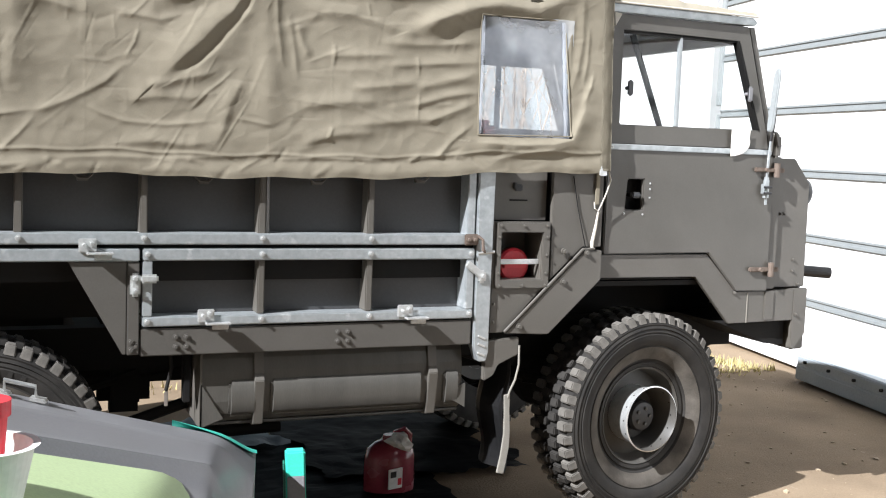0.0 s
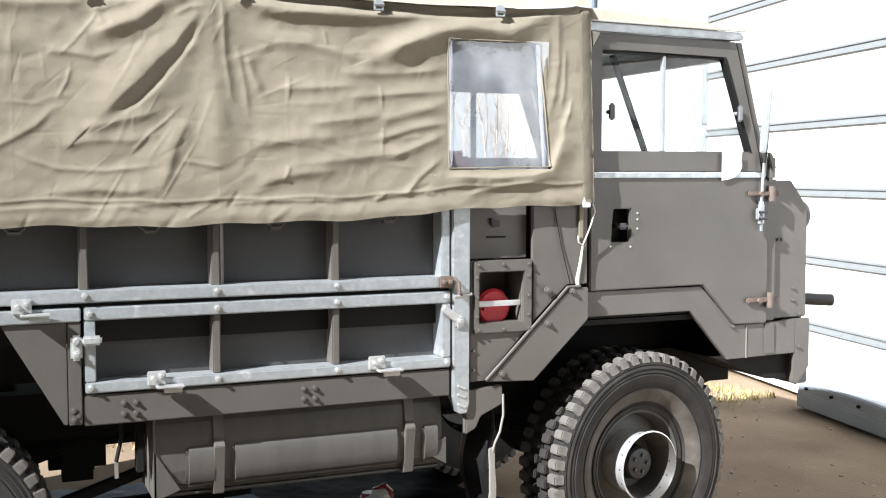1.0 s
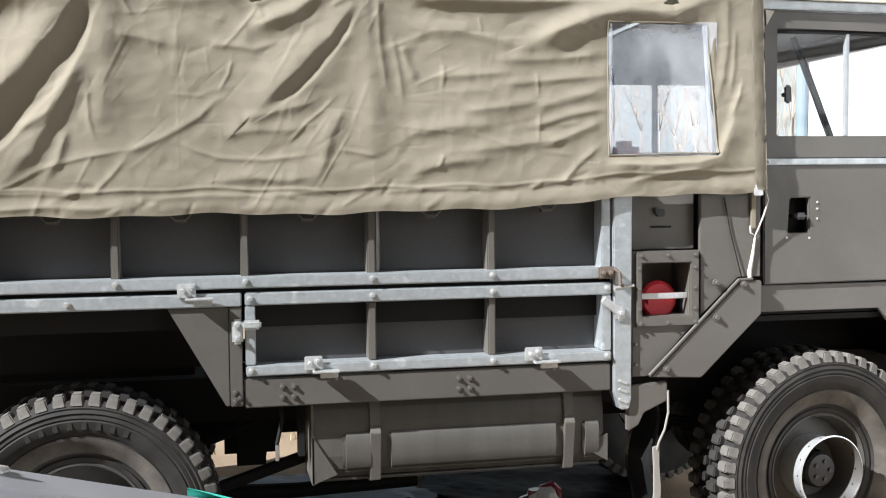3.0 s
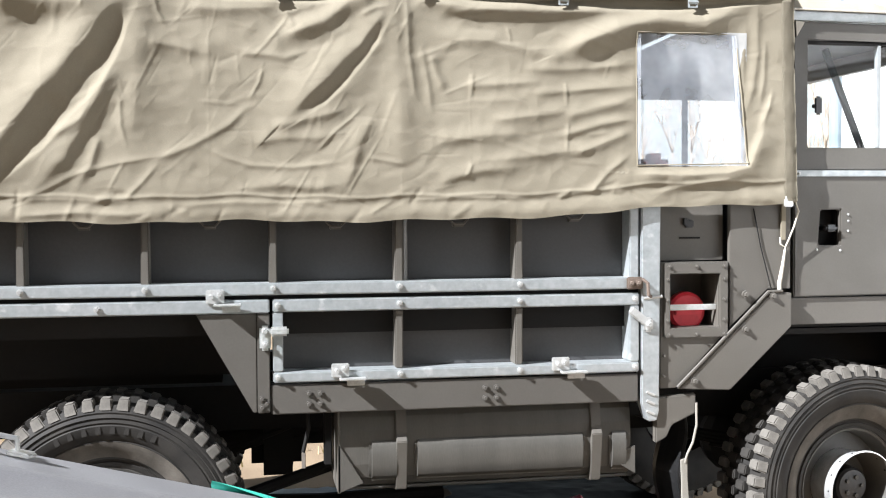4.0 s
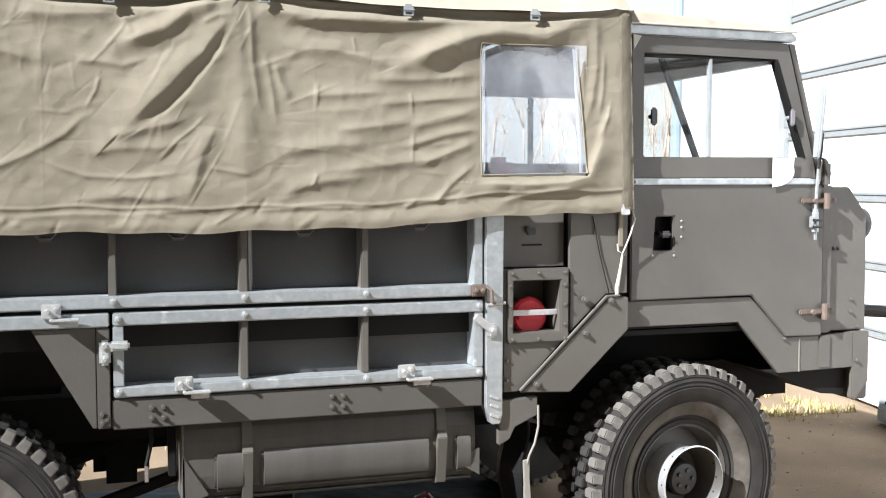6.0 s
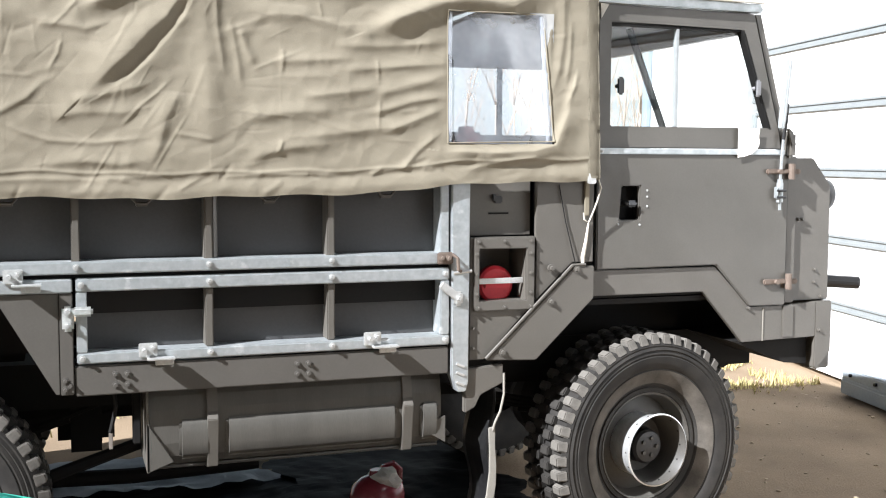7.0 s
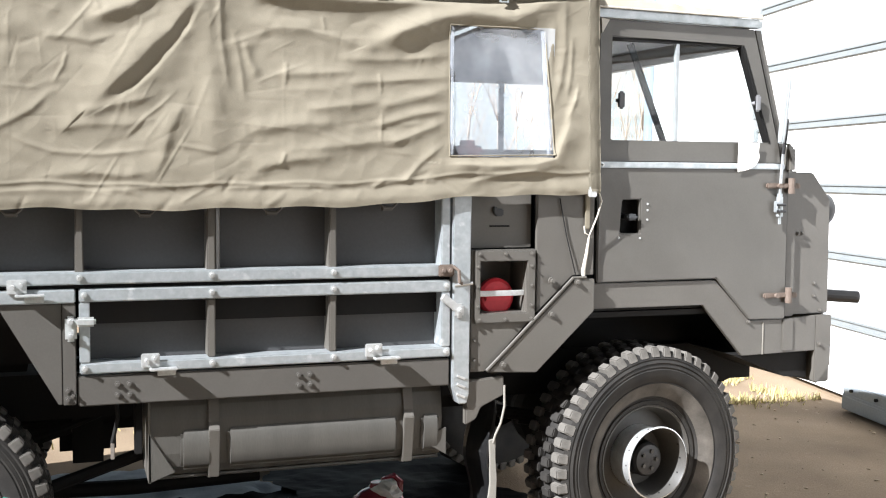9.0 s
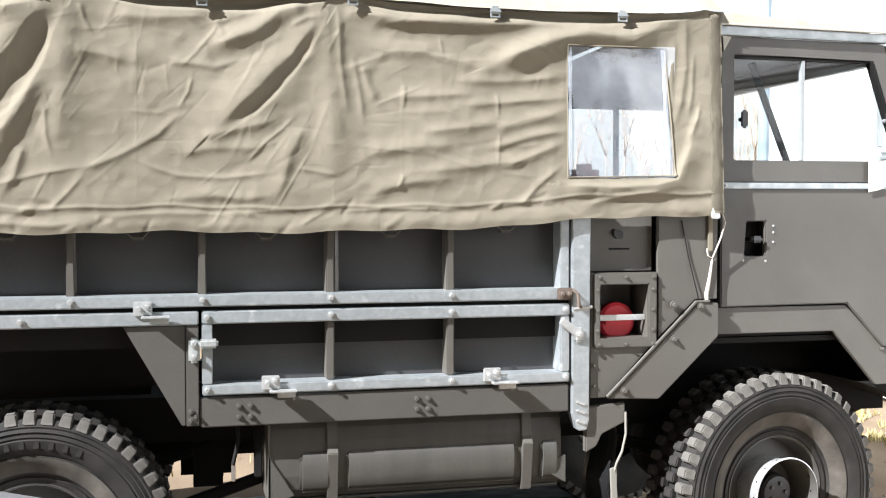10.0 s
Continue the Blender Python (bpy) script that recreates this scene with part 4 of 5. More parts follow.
fold([(0.08, 2.07), (0.23, 2.05), (0.37, 2.05), (0.48, 2.05), (0.64, 2.06), (0.74, 2.08)], 0.022, 0.028, 0.0200)
fold([(0.53, 1.91), (0.58, 1.93), (0.64, 1.96), (0.72, 1.99), (0.78, 2.01), (0.88, 2.03), (1.04, 2.02), (1.12, 2.05), (1.19, 2.09)], 0.032, 0.045, 0.0300)
fold([(0.78, 2.09), (1.00, 2.10), (1.15, 2.12)], 0.014, 0.016, 0.0100)
fold([(0.41, 1.86), (0.56, 1.86), (0.68, 1.87), (0.79, 1.88)], 0.020, 0.016, 0.0100)
fold([(0.44, 1.78), (0.58, 1.79), (0.68, 1.80), (0.79, 1.81)], 0.018, 0.014, 0.0080)
fold([(0.55, 1.70), (0.66, 1.73), (0.74, 1.75), (0.79, 1.77)], 0.018, 0.018, 0.0100)
fold([(0.54, 1.64), (0.68, 1.68), (0.79, 1.70)], 0.016, 0.016, 0.0080)
fold([(0.59, 1.58), (0.69, 1.62), (0.79, 1.66)], 0.018, 0.016, 0.0090)
fold([(0.32, 1.56), (0.56, 1.59), (0.68, 1.60)], 0.026, 0.018, 0.0070)
fold([(0.31, 1.69), (0.48, 1.71), (0.59, 1.73)], 0.022, 0.016, 0.0070)
fold([(0.21, 1.80), (0.36, 1.81), (0.49, 1.82)], 0.022, 0.016, 0.0070)
fold([(0.12, 1.62), (0.27, 1.64), (0.42, 1.65)], 0.030, 0.020, 0.0080)
fold([(0.13, 1.49), (0.28, 1.53), (0.42, 1.54)], 0.026, 0.018, 0.0070)
fold([(0.18, 1.95), (0.31, 1.95), (0.44, 1.92), (0.53, 1.90)], 0.030, 0.022, 0.0090)
fold([(0.367, 1.993), (0.376, 1.946)], 0.007, 0.006, 0.0040)
fold([(0.559, 1.817), (0.564, 1.742)], 0.007, 0.006, 0.0040)
fold([(0.567, 1.685), (0.562, 1.585)], 0.008, 0.006, 0.0040)
fold([(0.643, 1.456), (0.703, 1.520), (0.778, 1.580)], 0.012, 0.010, 0.0070)
fold([(0.52, 1.44), (0.65, 1.46), (0.71, 1.48)], 0.014, 0.010, 0.0060)
fold([(0.78, 1.52), (0.95, 1.51), (1.12, 1.52), (1.20, 1.54), (1.25, 1.65), (1.27, 1.73)], 0.016, 0.045, 0.0160)
fold([(0.873, 1.455), (1.036, 1.486), (1.160, 1.504)], 0.012, 0.014, 0.0080)
fold([(1.24, 2.09), (1.24, 1.93), (1.22, 1.81), (1.19, 1.72)], 0.020, 0.014, 0.0120)
fold([(1.269, 1.967), (1.263, 1.850), (1.246, 1.753)], 0.010, 0.010, 0.0060)
fold([(1.292, 1.792), (1.271, 1.733), (1.245, 1.679)], 0.010, 0.010, 0.0060)
fold([(1.20, 2.01), (1.19, 1.91), (1.18, 1.79)], 0.014, 0.010, 0.0070)
fold([(-0.83, 2.04), (-0.87, 1.96), (-0.89, 1.89), (-0.96, 1.77), (-1.05, 1.68), (-1.13, 1.59), (-1.23, 1.51), (-1.30, 1.46)], 0.016, 0.070, 0.0090)
fold([(-0.01, 2.02), (-0.06, 1.93), (-0.11, 1.86), (-0.17, 1.79), (-0.24, 1.73), (-0.31, 1.69)], 0.014, 0.060, 0.0090)
fold([(-0.34, 1.97), (-0.36, 2.02), (-0.26, 2.06)], 0.020, 0.012, 0.0060)
fold([(-1.204, 1.385), (-1.038, 1.396), (-0.878, 1.387), (-0.802, 1.399)], 0.010, 0.010, 0.0080)
fold([(-0.733, 1.416), (-0.523, 1.427), (-0.346, 1.421), (-0.128, 1.436)], 0.012, 0.012, 0.0060)
fold([(-0.092, 1.388), (-0.036, 1.420), (-0.008, 1.434)], 0.010, 0.008, 0.0070)
fold([(0.019, 1.428), (0.169, 1.439), (0.360, 1.437), (0.476, 1.441)], 0.010, 0.010, 0.0040)
fold([(-0.81, 1.92), (-0.72, 1.91), (-0.64, 1.89)], 0.022, 0.016, 0.0050)
fold([(-1.10, 1.63), (-1.02, 1.68), (-0.98, 1.74)], 0.014, 0.012, 0.0060)
# the rear bay, behind the hoop
fold([(-1.72, 2.09), (-1.80, 1.97), (-1.92, 1.80)], 0.07, 0.045, 0.030)
fold([(-1.68, 2.10), (-1.68, 1.95), (-1.70, 1.60)], 0.045, 0.06, 0.012)
fold([(-1.60, 2.05), (-1.35, 2.03), (-1.20, 2.05)], 0.022, 0.030, 0.016)


# many small straight wrinkles of the stiff cloth, steeper near the hoops
rc = random.Random(77)
for _ in range(130):
    cx, cz = rc.uniform(-1.9, 1.32), rc.uniform(1.44, 2.08)
    near = min(abs(cx - h + 0.1 * (2.1 - cz) / 0.6) for h in HOOPS)
    lean = rc.gauss(0.95, 0.35) if near < 0.30 and cx < 0.2 else rc.gauss(0.08, 0.35)
    ln, w = rc.uniform(0.05, 0.20), rc.uniform(0.005, 0.012)
    dx, dz = ln * math.cos(lean), ln * math.sin(lean)
    crease(cx - dx / 2, cz - dz / 2, cx + dx / 2, cz + dz / 2, w, rc.choice((-1, 1, 1)) * rc.uniform(0.0008, 0.0021))
# fine sharp creases, and the vertical seams of the cloth
for _ in range(190):
    cx, cz = rc.uniform(-1.9, 1.34), rc.uniform(1.42, 2.09)
    lean = rc.gauss(0.9, 0.4) if cx < 0.1 and rc.random() < 0.6 else rc.gauss(0.1, 0.45)
    if rc.random() < 0.12:
        lean = rc.gauss(1.57, 0.2)
    ln, w = rc.uniform(0.03, 0.13), rc.uniform(0.0030, 0.0055)
    dx, dz = ln * math.cos(lean), ln * math.sin(lean)
    crease(cx - dx / 2, cz - dz / 2, cx + dx / 2, cz + dz / 2, w, rc.choice((-1, 1)) * rc.uniform(0.0004, 0.0011))
for x in (-1.50, -0.62, 0.235):
    crease(x, 1.46, x + 0.004, 2.05, 0.0032, 0.0006)
for _ in range(46):
    cx = rc.uniform(-1.9, 1.3)
    cz = hem_z(cx) + rc.uniform(0.0, 0.10)
    lean, ln = rc.gauss(0.5, 0.5), rc.uniform(0.03, 0.10)
    dx, dz = ln * math.cos(lean), ln * math.sin(lean)
    crease(cx - dx / 2, cz - dz / 2, cx + dx / 2, cz + dz / 2, rc.uniform(0.007, 0.014), rc.choice((-1, 1)) * rc.uniform(0.0015, 0.0045))


def ease(t):
    t = np.clip(t, 0, 1)
    return t * t * (3 - 2 * t)


def fold_sum(X, Z, wob):
    """The sum of all wrinkles and folds at arrays of places."""
    D = np.zeros_like(X)
    for x0, z0, dx, dz, w, a in CREASES:
        ln = math.hypot(dx, dz)
        t = ((X - x0) * dx + (Z - z0) * dz) / (ln * ln)
        q = ((X - x0) * dz - (Z - z0) * dx) / ln + 0.35 * w * wob
        near = (t > -0.2) & (t < 1.2) & (np.abs(q) < 3 * w)
        t, q = t[near], q[near]
        D[near] += a * np.exp(-(q / w) ** 2) * ease((t + 0.2) / 0.35) * ease((1.2 - t) / 0.5)
    for line, lit, dark, a in FOLDS:
        lens = [math.dist(p, q) for p, q in zip(line, line[1:])]
        total, run = sum(lens), 0.0
        # the far flank is the one below and ahead
        flip = 1 if 1.2 * (line[-1][1] - line[0][1]) + line[-1][0] - line[0][0] > 0 else -1
        best = np.full_like(X, 9.0)
        side, along = np.zeros_like(X), np.zeros_like(X)
        for (xa, za), (xb, zb), ln in zip(line, line[1:], lens):
            ux, uz = (xb - xa) / ln, (zb - za) / ln
            t = np.clip((X - xa) * ux + (Z - za) * uz, 0, ln)
            d = np.hypot(X - xa - ux * t, Z - za - uz * t)
            sg = ((X - xa) * uz - (Z - za) * ux) * flip
            new_ = d < best
            best = np.where(new_, d, best)
            side = np.where(new_, sg, side)
            along = np.where(new_, (run + t) / total, along)
            run += ln
        q = best + 0.2 * min(lit, dark) * wob
        shape = np.where(side > 0, np.exp(-(np.abs(q) / dark) ** 1.7), np.exp(-(np.abs(q) / lit) ** 1.7))
        taper = 0.3 + 0.7 * ease(along / 0.15) * ease((1 - along) / 0.25)
        D += a * shape * taper
    return D


def bulge(x, z, folds=None):
    """How far the side of the cover stands out."""
    if folds is None:
        i = min(len(US) - 1, max(0, int(np.searchsorted(US, x))))
        v = (z - hem_z(x)) / (top_z(x) - hem_z(x))
        folds = float(GF[i, min(len(VS) - 1, max(0, round(v * (len(VS) - 1))))])
    d = 0.014 + 0.022 * smooth_step(2.1, 1.5, z) + folds
    d += 0.007 * noise.noise((x * 2.2 + z, z * 3.5, 1)) + 0.0032 * noise.noise((x * 5 + z * 4, z * 10, 5)) + 0.0014 * noise.noise((x * 9 - z * 5, z * 19, 7)) + 0.0007 * noise.noise((x * 22, z * 34, 9))
    h = hem_z(x)
    d += 0.003 * math.exp(-((z - h - 0.022) / 0.020) ** 2) + 0.0022 * math.exp(-((z - h - 0.078) / 0.006) ** 2) - 0.0022 * math.exp(-((z - h - 0.060) / 0.012) ** 2)
    d += 0.005 * noise.noise((x * 9, 2, 2)) * smooth_step(h + 0.12, h, z)
    return d


def win_out(z):
    return 0.812 - 0.004 * (z - 1.55), 1.190 - 0.08 * (z - 1.55)


US = steps(-1.95, 0.806, 880) + steps(0.818, 1.18, 80) + steps(1.19, 1.374, 50)
VS = steps(0, 1, 230)


GX = np.array([[x for v in VS] for x in US])
GZ = np.array([[hem_z(x) + (top_z(x) - hem_z(x)) * v for v in VS] for x in US])
GN = np.array([[noise.noise((x * 9, z * 9, 1)) for x, z in zip(rx, rz)] for rx, rz in zip(GX, GZ)])
GF = fold_sum(GX, GZ, GN)


def tuck(x, z):
    """The slack side sinks in below the taut roof edge between two hoops."""
    for a, b in zip(HOOPS, HOOPS[1:]):
        if a < x < b:
            t = (x - a) / (b - a)
            g = (4 * t * (1 - t)) ** 0.7 * (1 + 0.35 * noise.noise((x * 6, 3, 8)))
            return 0.024 * g * smooth_step(0.038 * g + 0.014, 0.010, top_z(x) - z)
    return 0.0


def side_open(i, j):
    x, z = float(GX[i, j]), float(GZ[i, j])
    a, b = win_out(z)
    if a < x < b and 1.545 < z < 1.985:
        return None
    return (x, -bulge(x, z, float(GF[i, j])) + tuck(x, z), z)


cover = part("canvas_cover", heights(side_open, list(range(len(US))), list(range(len(VS)))), CANVAS, truck, "wrinkled olive canvas cover hung over hoops", True)
# clear window, a little slack
pane = part("clear_window", heights(lambda x, z: (x, -0.020 - 0.012 * math.sin((x - 0.8) * 8) * math.sin((z - 1.53) * 6.5) - 0.004 * noise.noise((x * 9, z * 7, 0)), z),
            steps(0.800, 1.200, 24), steps(1.535, 1.995, 28)), VINYL, truck, "hazy clear vinyl window", True)
pane.visible_shadow = False
for xa, lean in ((0.806, -0.002), (1.172, -0.07)):
    bm = heights(lambda u, z: (xa + 0.016 * u + lean * (z - 1.55) + 0.004 * noise.noise((z * 14, u, xa)), -0.026 - 0.010 * math.sin(u * math.pi) - 0.003 * noise.noise((u * 2, z * 16, xa)), z), steps(0, 1, 6), steps(1.550, 1.982, 36))
    f = part("window_fold", bm, VINYL_F, pane, "clouded creased vinyl edge", True)
    f.visible_shadow = False
rim_pts = [(0.806, 1.545), (1.194, 1.553), (1.162, 1.99), (0.804, 1.988)]
for k in range(4):
    (xa, za), (xb, zb) = rim_pts[k], rim_pts[(k + 1) % 4]
    pp = [(xa + (xb - xa) * s, -bulge(xa + (xb - xa) * s, za + (zb - za) * s) - 0.002, za + (zb - za) * s) for s in steps(0, 1, 24)]
    part("stitching", tube(pp, 0.0022, 6), CANVAS, cover, "pale stitched seam")
# bound front edge
bm = heights(lambda s, v: (1.330 + s * 0.047, -bulge(1.345, 1.42 + 0.68 * v) - 0.006 * math.sin(s * math.pi) - 0.003 * noise.noise((s * 3, v * 22, 1)), 1.425 + 0.69 * v), steps(0, 1, 6), steps(0, 1, 60))
bmesh.ops.solidify(bm, geom=bm.faces[:], thickness=0.004)
part("edge_binding", bm, CANVAS, cover, "", True)


def roof_at(x, s):
    """Roof from the near edge (s = 0) over the crown to the far edge (s = 1)."""
    zt = top_z(x)
    y = -0.022 + (W + 0.044) * s
    lift = 0.045 * smooth_step(0, 0.03, s) * smooth_step(1, 0.97, s)
    z = zt + lift + 0.05 * math.sin(math.pi * s) + 0.004 * noise.noise((x * 5, s * 9, 4))
    return (x, y, z)


ss = [0, 0.004, 0.009, 0.015, 0.022, 0.03] + steps(0.05, 0.95, 18) + [0.97, 0.98, 1.0]
bm = heights(lambda x, s: (lambda p: (p[0], p[1] - (bulge(p[0], top_z(p[0])) - 0.01 if s < 0.05 else 0), p[2]))(roof_at(x, s)), steps(-1.95, 1.372, 160), ss)
part("roof_sheet", bm, CANVAS_L, cover, "faded canvas roof", True)
bm = heights(lambda x, v: (x, W + 0.02, 1.37 + 0.75 * v) if not (0.83 < x < 1.17 and 1.56 < 1.37 + 0.75 * v < 1.98) else None, steps(-1.95, 1.372, 80), steps(0, 1, 30))
part("far_side_sheet", bm, CANVAS, cover)
bm = heights(lambda y, v: (-1.95, y, 1.2 + 0.93 * v), steps(0, W, 6), steps(0, 1, 6))
part("rear_sheet", bm, CANVAS, cover)
part("far_side_board", box(-1.95, 0.83, W - 0.05, W - 0.02, 1.12, 1.50), PANEL, truck)
part("tail_board", box(-1.97, -1.955, 0.0, W, 0.95, 1.5), PANEL, truck)
for x in HOOPS[:3] + (1.30,):
    part("hoop", tube([(x, 0.03, 1.15), (x, 0.03, 2.07), (x, 0.06, 2.11), (x, 0.5, 2.16), (x, W - 0.5, 2.16), (x, W - 0.06, 2.11), (x, W - 0.03, 2.07), (x, W - 0.03, 1.15)], 0.014), OLIVE, truck)
# buckles along the top and loops along the hem
buckle = None
for x in (-1.33, -0.94, -0.41, 0.078, 0.55, 1.0):
    m = Matrix.Translation((x, -bulge(x, 2.09) - 0.018, top_z(x) - 0.018))
    if buckle is None:
        bm = prism([(-0.017, -0.015), (0.017, -0.015), (0.017, 0.015), (-0.017, 0.015)], -0.004, 0.002, 0.001,
                   holes=[[(-0.011, -0.010), (0.011, -0.010), (0.011, -0.002), (-0.011, -0.002)]])
        add_box(bm, -0.012, 0.012, -0.002, 0.012, 0.004, 0.024, 0.002)
        add_rod(bm, (-0.018, -0.006, 0.004), (0.018, -0.006, 0.004), 0.003, seg=8)
        buckle = part("buckle", bm, GALV, cover, "small metal strap buckle")
        buckle.matrix_basis = m
    else:
        again(buckle, m)
loop = None
for x in (-1.43, -1.02, -0.62, -0.205, 0.205, 0.60):
    m = Matrix.Translation((x, 0.006, hem_z(x) - 0.002))
    if loop is None:
        bm = tube([(-0.034, 0, 0.03), (-0.030, 0, 0.0), (-0.016, 0, -0.014), (0.016, 0, -0.014), (0.030, 0, 0.0), (0.034, 0, 0.03)], 0.004, 6)
        add_box(bm, -0.018, 0.018, 0.0, 0.03, -0.024, -0.010, 0.002)
        loop = part("rope_hook", bm, OLIVE, bed, "steel lashing hook")
        loop.matrix_basis = m
    else:
        again(loop, m)
# front tie
tie = part("tie_strap", box(1.335, 1.353, -0.012, -0.004, 1.29, 1.43, 0.002), CANVAS, truck, "green webbing tie strap")
part("tie_buckle", box(1.328, 1.362, -0.048, -0.040, 1.405, 1.445, 0.003), ZINC, tie)
part("tie_cord", tube([(1.345, -0.032, 1.430), (1.375, -0.034, 1.425), (1.388, -0.032, 1.39), (1.378, -0.022, 1.34), (1.362, -0.012, 1.29), (1.352, -0.008, 1.265), (1.335, -0.008, 1.275), (1.332, -0.008, 1.30)], 0.0030, 8), CORD, tie, "white tie cord")
part("tie_end", tube([(1.352, -0.008, 1.262), (1.345, -0.004, 1.20), (1.334, -0.002, 1.14), (1.336, -0.002, 1.098)], [0.004, 0.006, 0.008, 0.006], 8), CORD, tie, "frayed white cord end")


# cab roof of canvas
def cab_roof(x, s):
    y = 0.0 + W * s
    t = (x - 1.36) / 0.68
    z = 2.084 - 0.008 * t + (0.052 - 0.030 * t) * smooth_step(0, 0.013, s) * smooth_step(1, 0.987, s) + 0.02 * math.sin(math.pi * s)
    z += 0.006 * noise.noise((x * 26, s * 40, 2)) * smooth_step(0.25, 0, s)
    return (x, y, z)


part("cab_roof_sheet", heights(cab_roof, steps(1.36, 2.046, 70), ss), CANVAS_L, truck, "faded canvas cab roof", True)
part("roof_edge_cord", tube([(x, -0.002, 2.087 - 0.008 * (x - 1.36) / 0.68) for x in steps(1.37, 2.04, 12)], 0.004, 6), CORD, truck)
part("cab_headlining", box(1.39, 2.04, 0.06, W - 0.06, 2.05, 2.06), LINING, truck)
part("cab_roof_rail", box(1.39, 2.02, W - 0.09, W - 0.055, 1.955, 2.05), LINING, truck)


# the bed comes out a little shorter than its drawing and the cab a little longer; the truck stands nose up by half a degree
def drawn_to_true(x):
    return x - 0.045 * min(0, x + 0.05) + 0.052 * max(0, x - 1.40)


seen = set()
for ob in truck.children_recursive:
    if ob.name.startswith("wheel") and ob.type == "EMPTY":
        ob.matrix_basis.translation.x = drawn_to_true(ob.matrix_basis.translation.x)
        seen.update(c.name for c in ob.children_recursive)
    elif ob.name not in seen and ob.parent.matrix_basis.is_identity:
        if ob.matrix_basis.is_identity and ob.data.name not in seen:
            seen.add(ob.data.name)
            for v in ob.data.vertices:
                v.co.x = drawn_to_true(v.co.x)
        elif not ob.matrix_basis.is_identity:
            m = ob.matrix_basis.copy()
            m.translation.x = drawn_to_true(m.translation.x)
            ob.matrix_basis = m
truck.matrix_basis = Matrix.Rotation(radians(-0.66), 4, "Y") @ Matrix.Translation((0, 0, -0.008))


# ---- under the truck ----
def jug():
    root = thing("fluid_jug", "translucent red plastic jug with white label standing on dirt", "jug", pose(0.763, 0.70, -0.04, 0, 0, 20) @ Matrix.Diagonal((1.1, 1.1, 0.74, 1)))
    prof = [(0, 0), (0.085, 0.0), (0.098, 0.012), (0.100, 0.10), (0.098, 0.22), (0.088, 0.27), (0.06, 0.305), (0.03, 0.32), (0.028, 0.35), (0, 0.35)]
    bm = lathe([(r, z) for r, z in prof], 32)
    bmesh.ops.transform(bm, matrix=Matrix(((1, 0, 0, 0), (0, 0, 1, 0), (0, 1, 0, 0), (0, 0, 0, 1))), verts=bm.verts)
    for v in bm.verts:
        v.co.x *= 1.15
        v.co.y *= 0.85
    b = part("body", bm, REDCLEAR, root, "", True)
    auto_smooth(b, 40)
    part("label", box(-0.075, -0.005, -0.092, -0.084, 0.06, 0.18, 0.002), WHITEPL, root, "white paper label")
    part("label_bar", box(-0.068, -0.04, -0.094, -0.09, 0.13, 0.165), BLACKR, root)
    part("label_bar", box(-0.03, -0.012, -0.094, -0.09, 0.08, 0.12), RED, root)
    part("handle", tube([(0.02, 0, 0.30), (0.03, 0, 0.36), (0.07, 0, 0.37), (0.10, 0, 0.33), (0.098, 0, 0.25)], 0.014), REDCLEAR, root)
    bm = bmesh.new()
    bmesh.ops.create_icosphere(bm, subdivisions=3, radius=0.07)
    for v in bm.verts:
        v.co = Vector((v.co.x * 0.8, v.co.y * 0.9, v.co.z * 0.9)) * (1 + 0.35 * noise.noise(v.co * 22))
        v.co += Vector((0.02, -0.02, 0.30))
    part("rag", bm, WHITEPL, root, "crumpled pale plastic bag")


jug()


def ragged_sheet(name, label, cat, x0, x1, y0, y1, rise, seed, material, lift=0.012):
    """A thin crumpled sheet on the ground with a torn outline."""
    def at(u, v):
        x, y = x0 + (x1 - x0) * u, y0 + (y1 - y0) * v
        ex, ey = 2 * u - 1, 2 * v - 1
        x += 0.10 * ex * ex * ex * noise.noise((y * 4, seed, 1)) + 0.04 * ex * noise.noise((y * 15, seed, 2))
        y += 0.10 * ey * ey * ey * noise.noise((x * 4, seed, 3)) + 0.04 * ey * noise.noise((x * 15, seed, 4))
        return (x, y, ground_z(x, y) + lift + rise * abs(noise.noise((x * 5, y * 5, seed))) + 0.3 * rise * noise.noise((x * 14, y * 14, seed)))

    bm = heights(at, steps(0, 1, 60), steps(0, 1, 60))
    bmesh.ops.solidify(bm, geom=bm.faces[:], thickness=0.003)
    return part(name, bm, material, tag=dict(label=label, category=cat))


# black sheets added to darken the shaded dirt below the truck
ragged_sheet("ground_sheet", "black sheet added over the dirt to deepen the shade under the truck", "sheeting", -2.3, 1.02, -0.75, 1.62, 0.012, 2, SHADE_BLACK)
# ragged pale layer in place of a patch of pale ground
ragged_sheet("torn_sheet", "ragged pale grey patch standing in for pale ground under the truck", "sheet", -0.85, 0.44, 1.36, 1.90, 0.018, 7, BLUEGREY_L, 0.05)
ragged_sheet("ground_sheet", "black sheet added to deepen the shade between the wheels of the truck", "sheeting", 0.5, 1.55, 0.85, 3.0, 0.012, 5, SHADE_BLACK, 0.03)


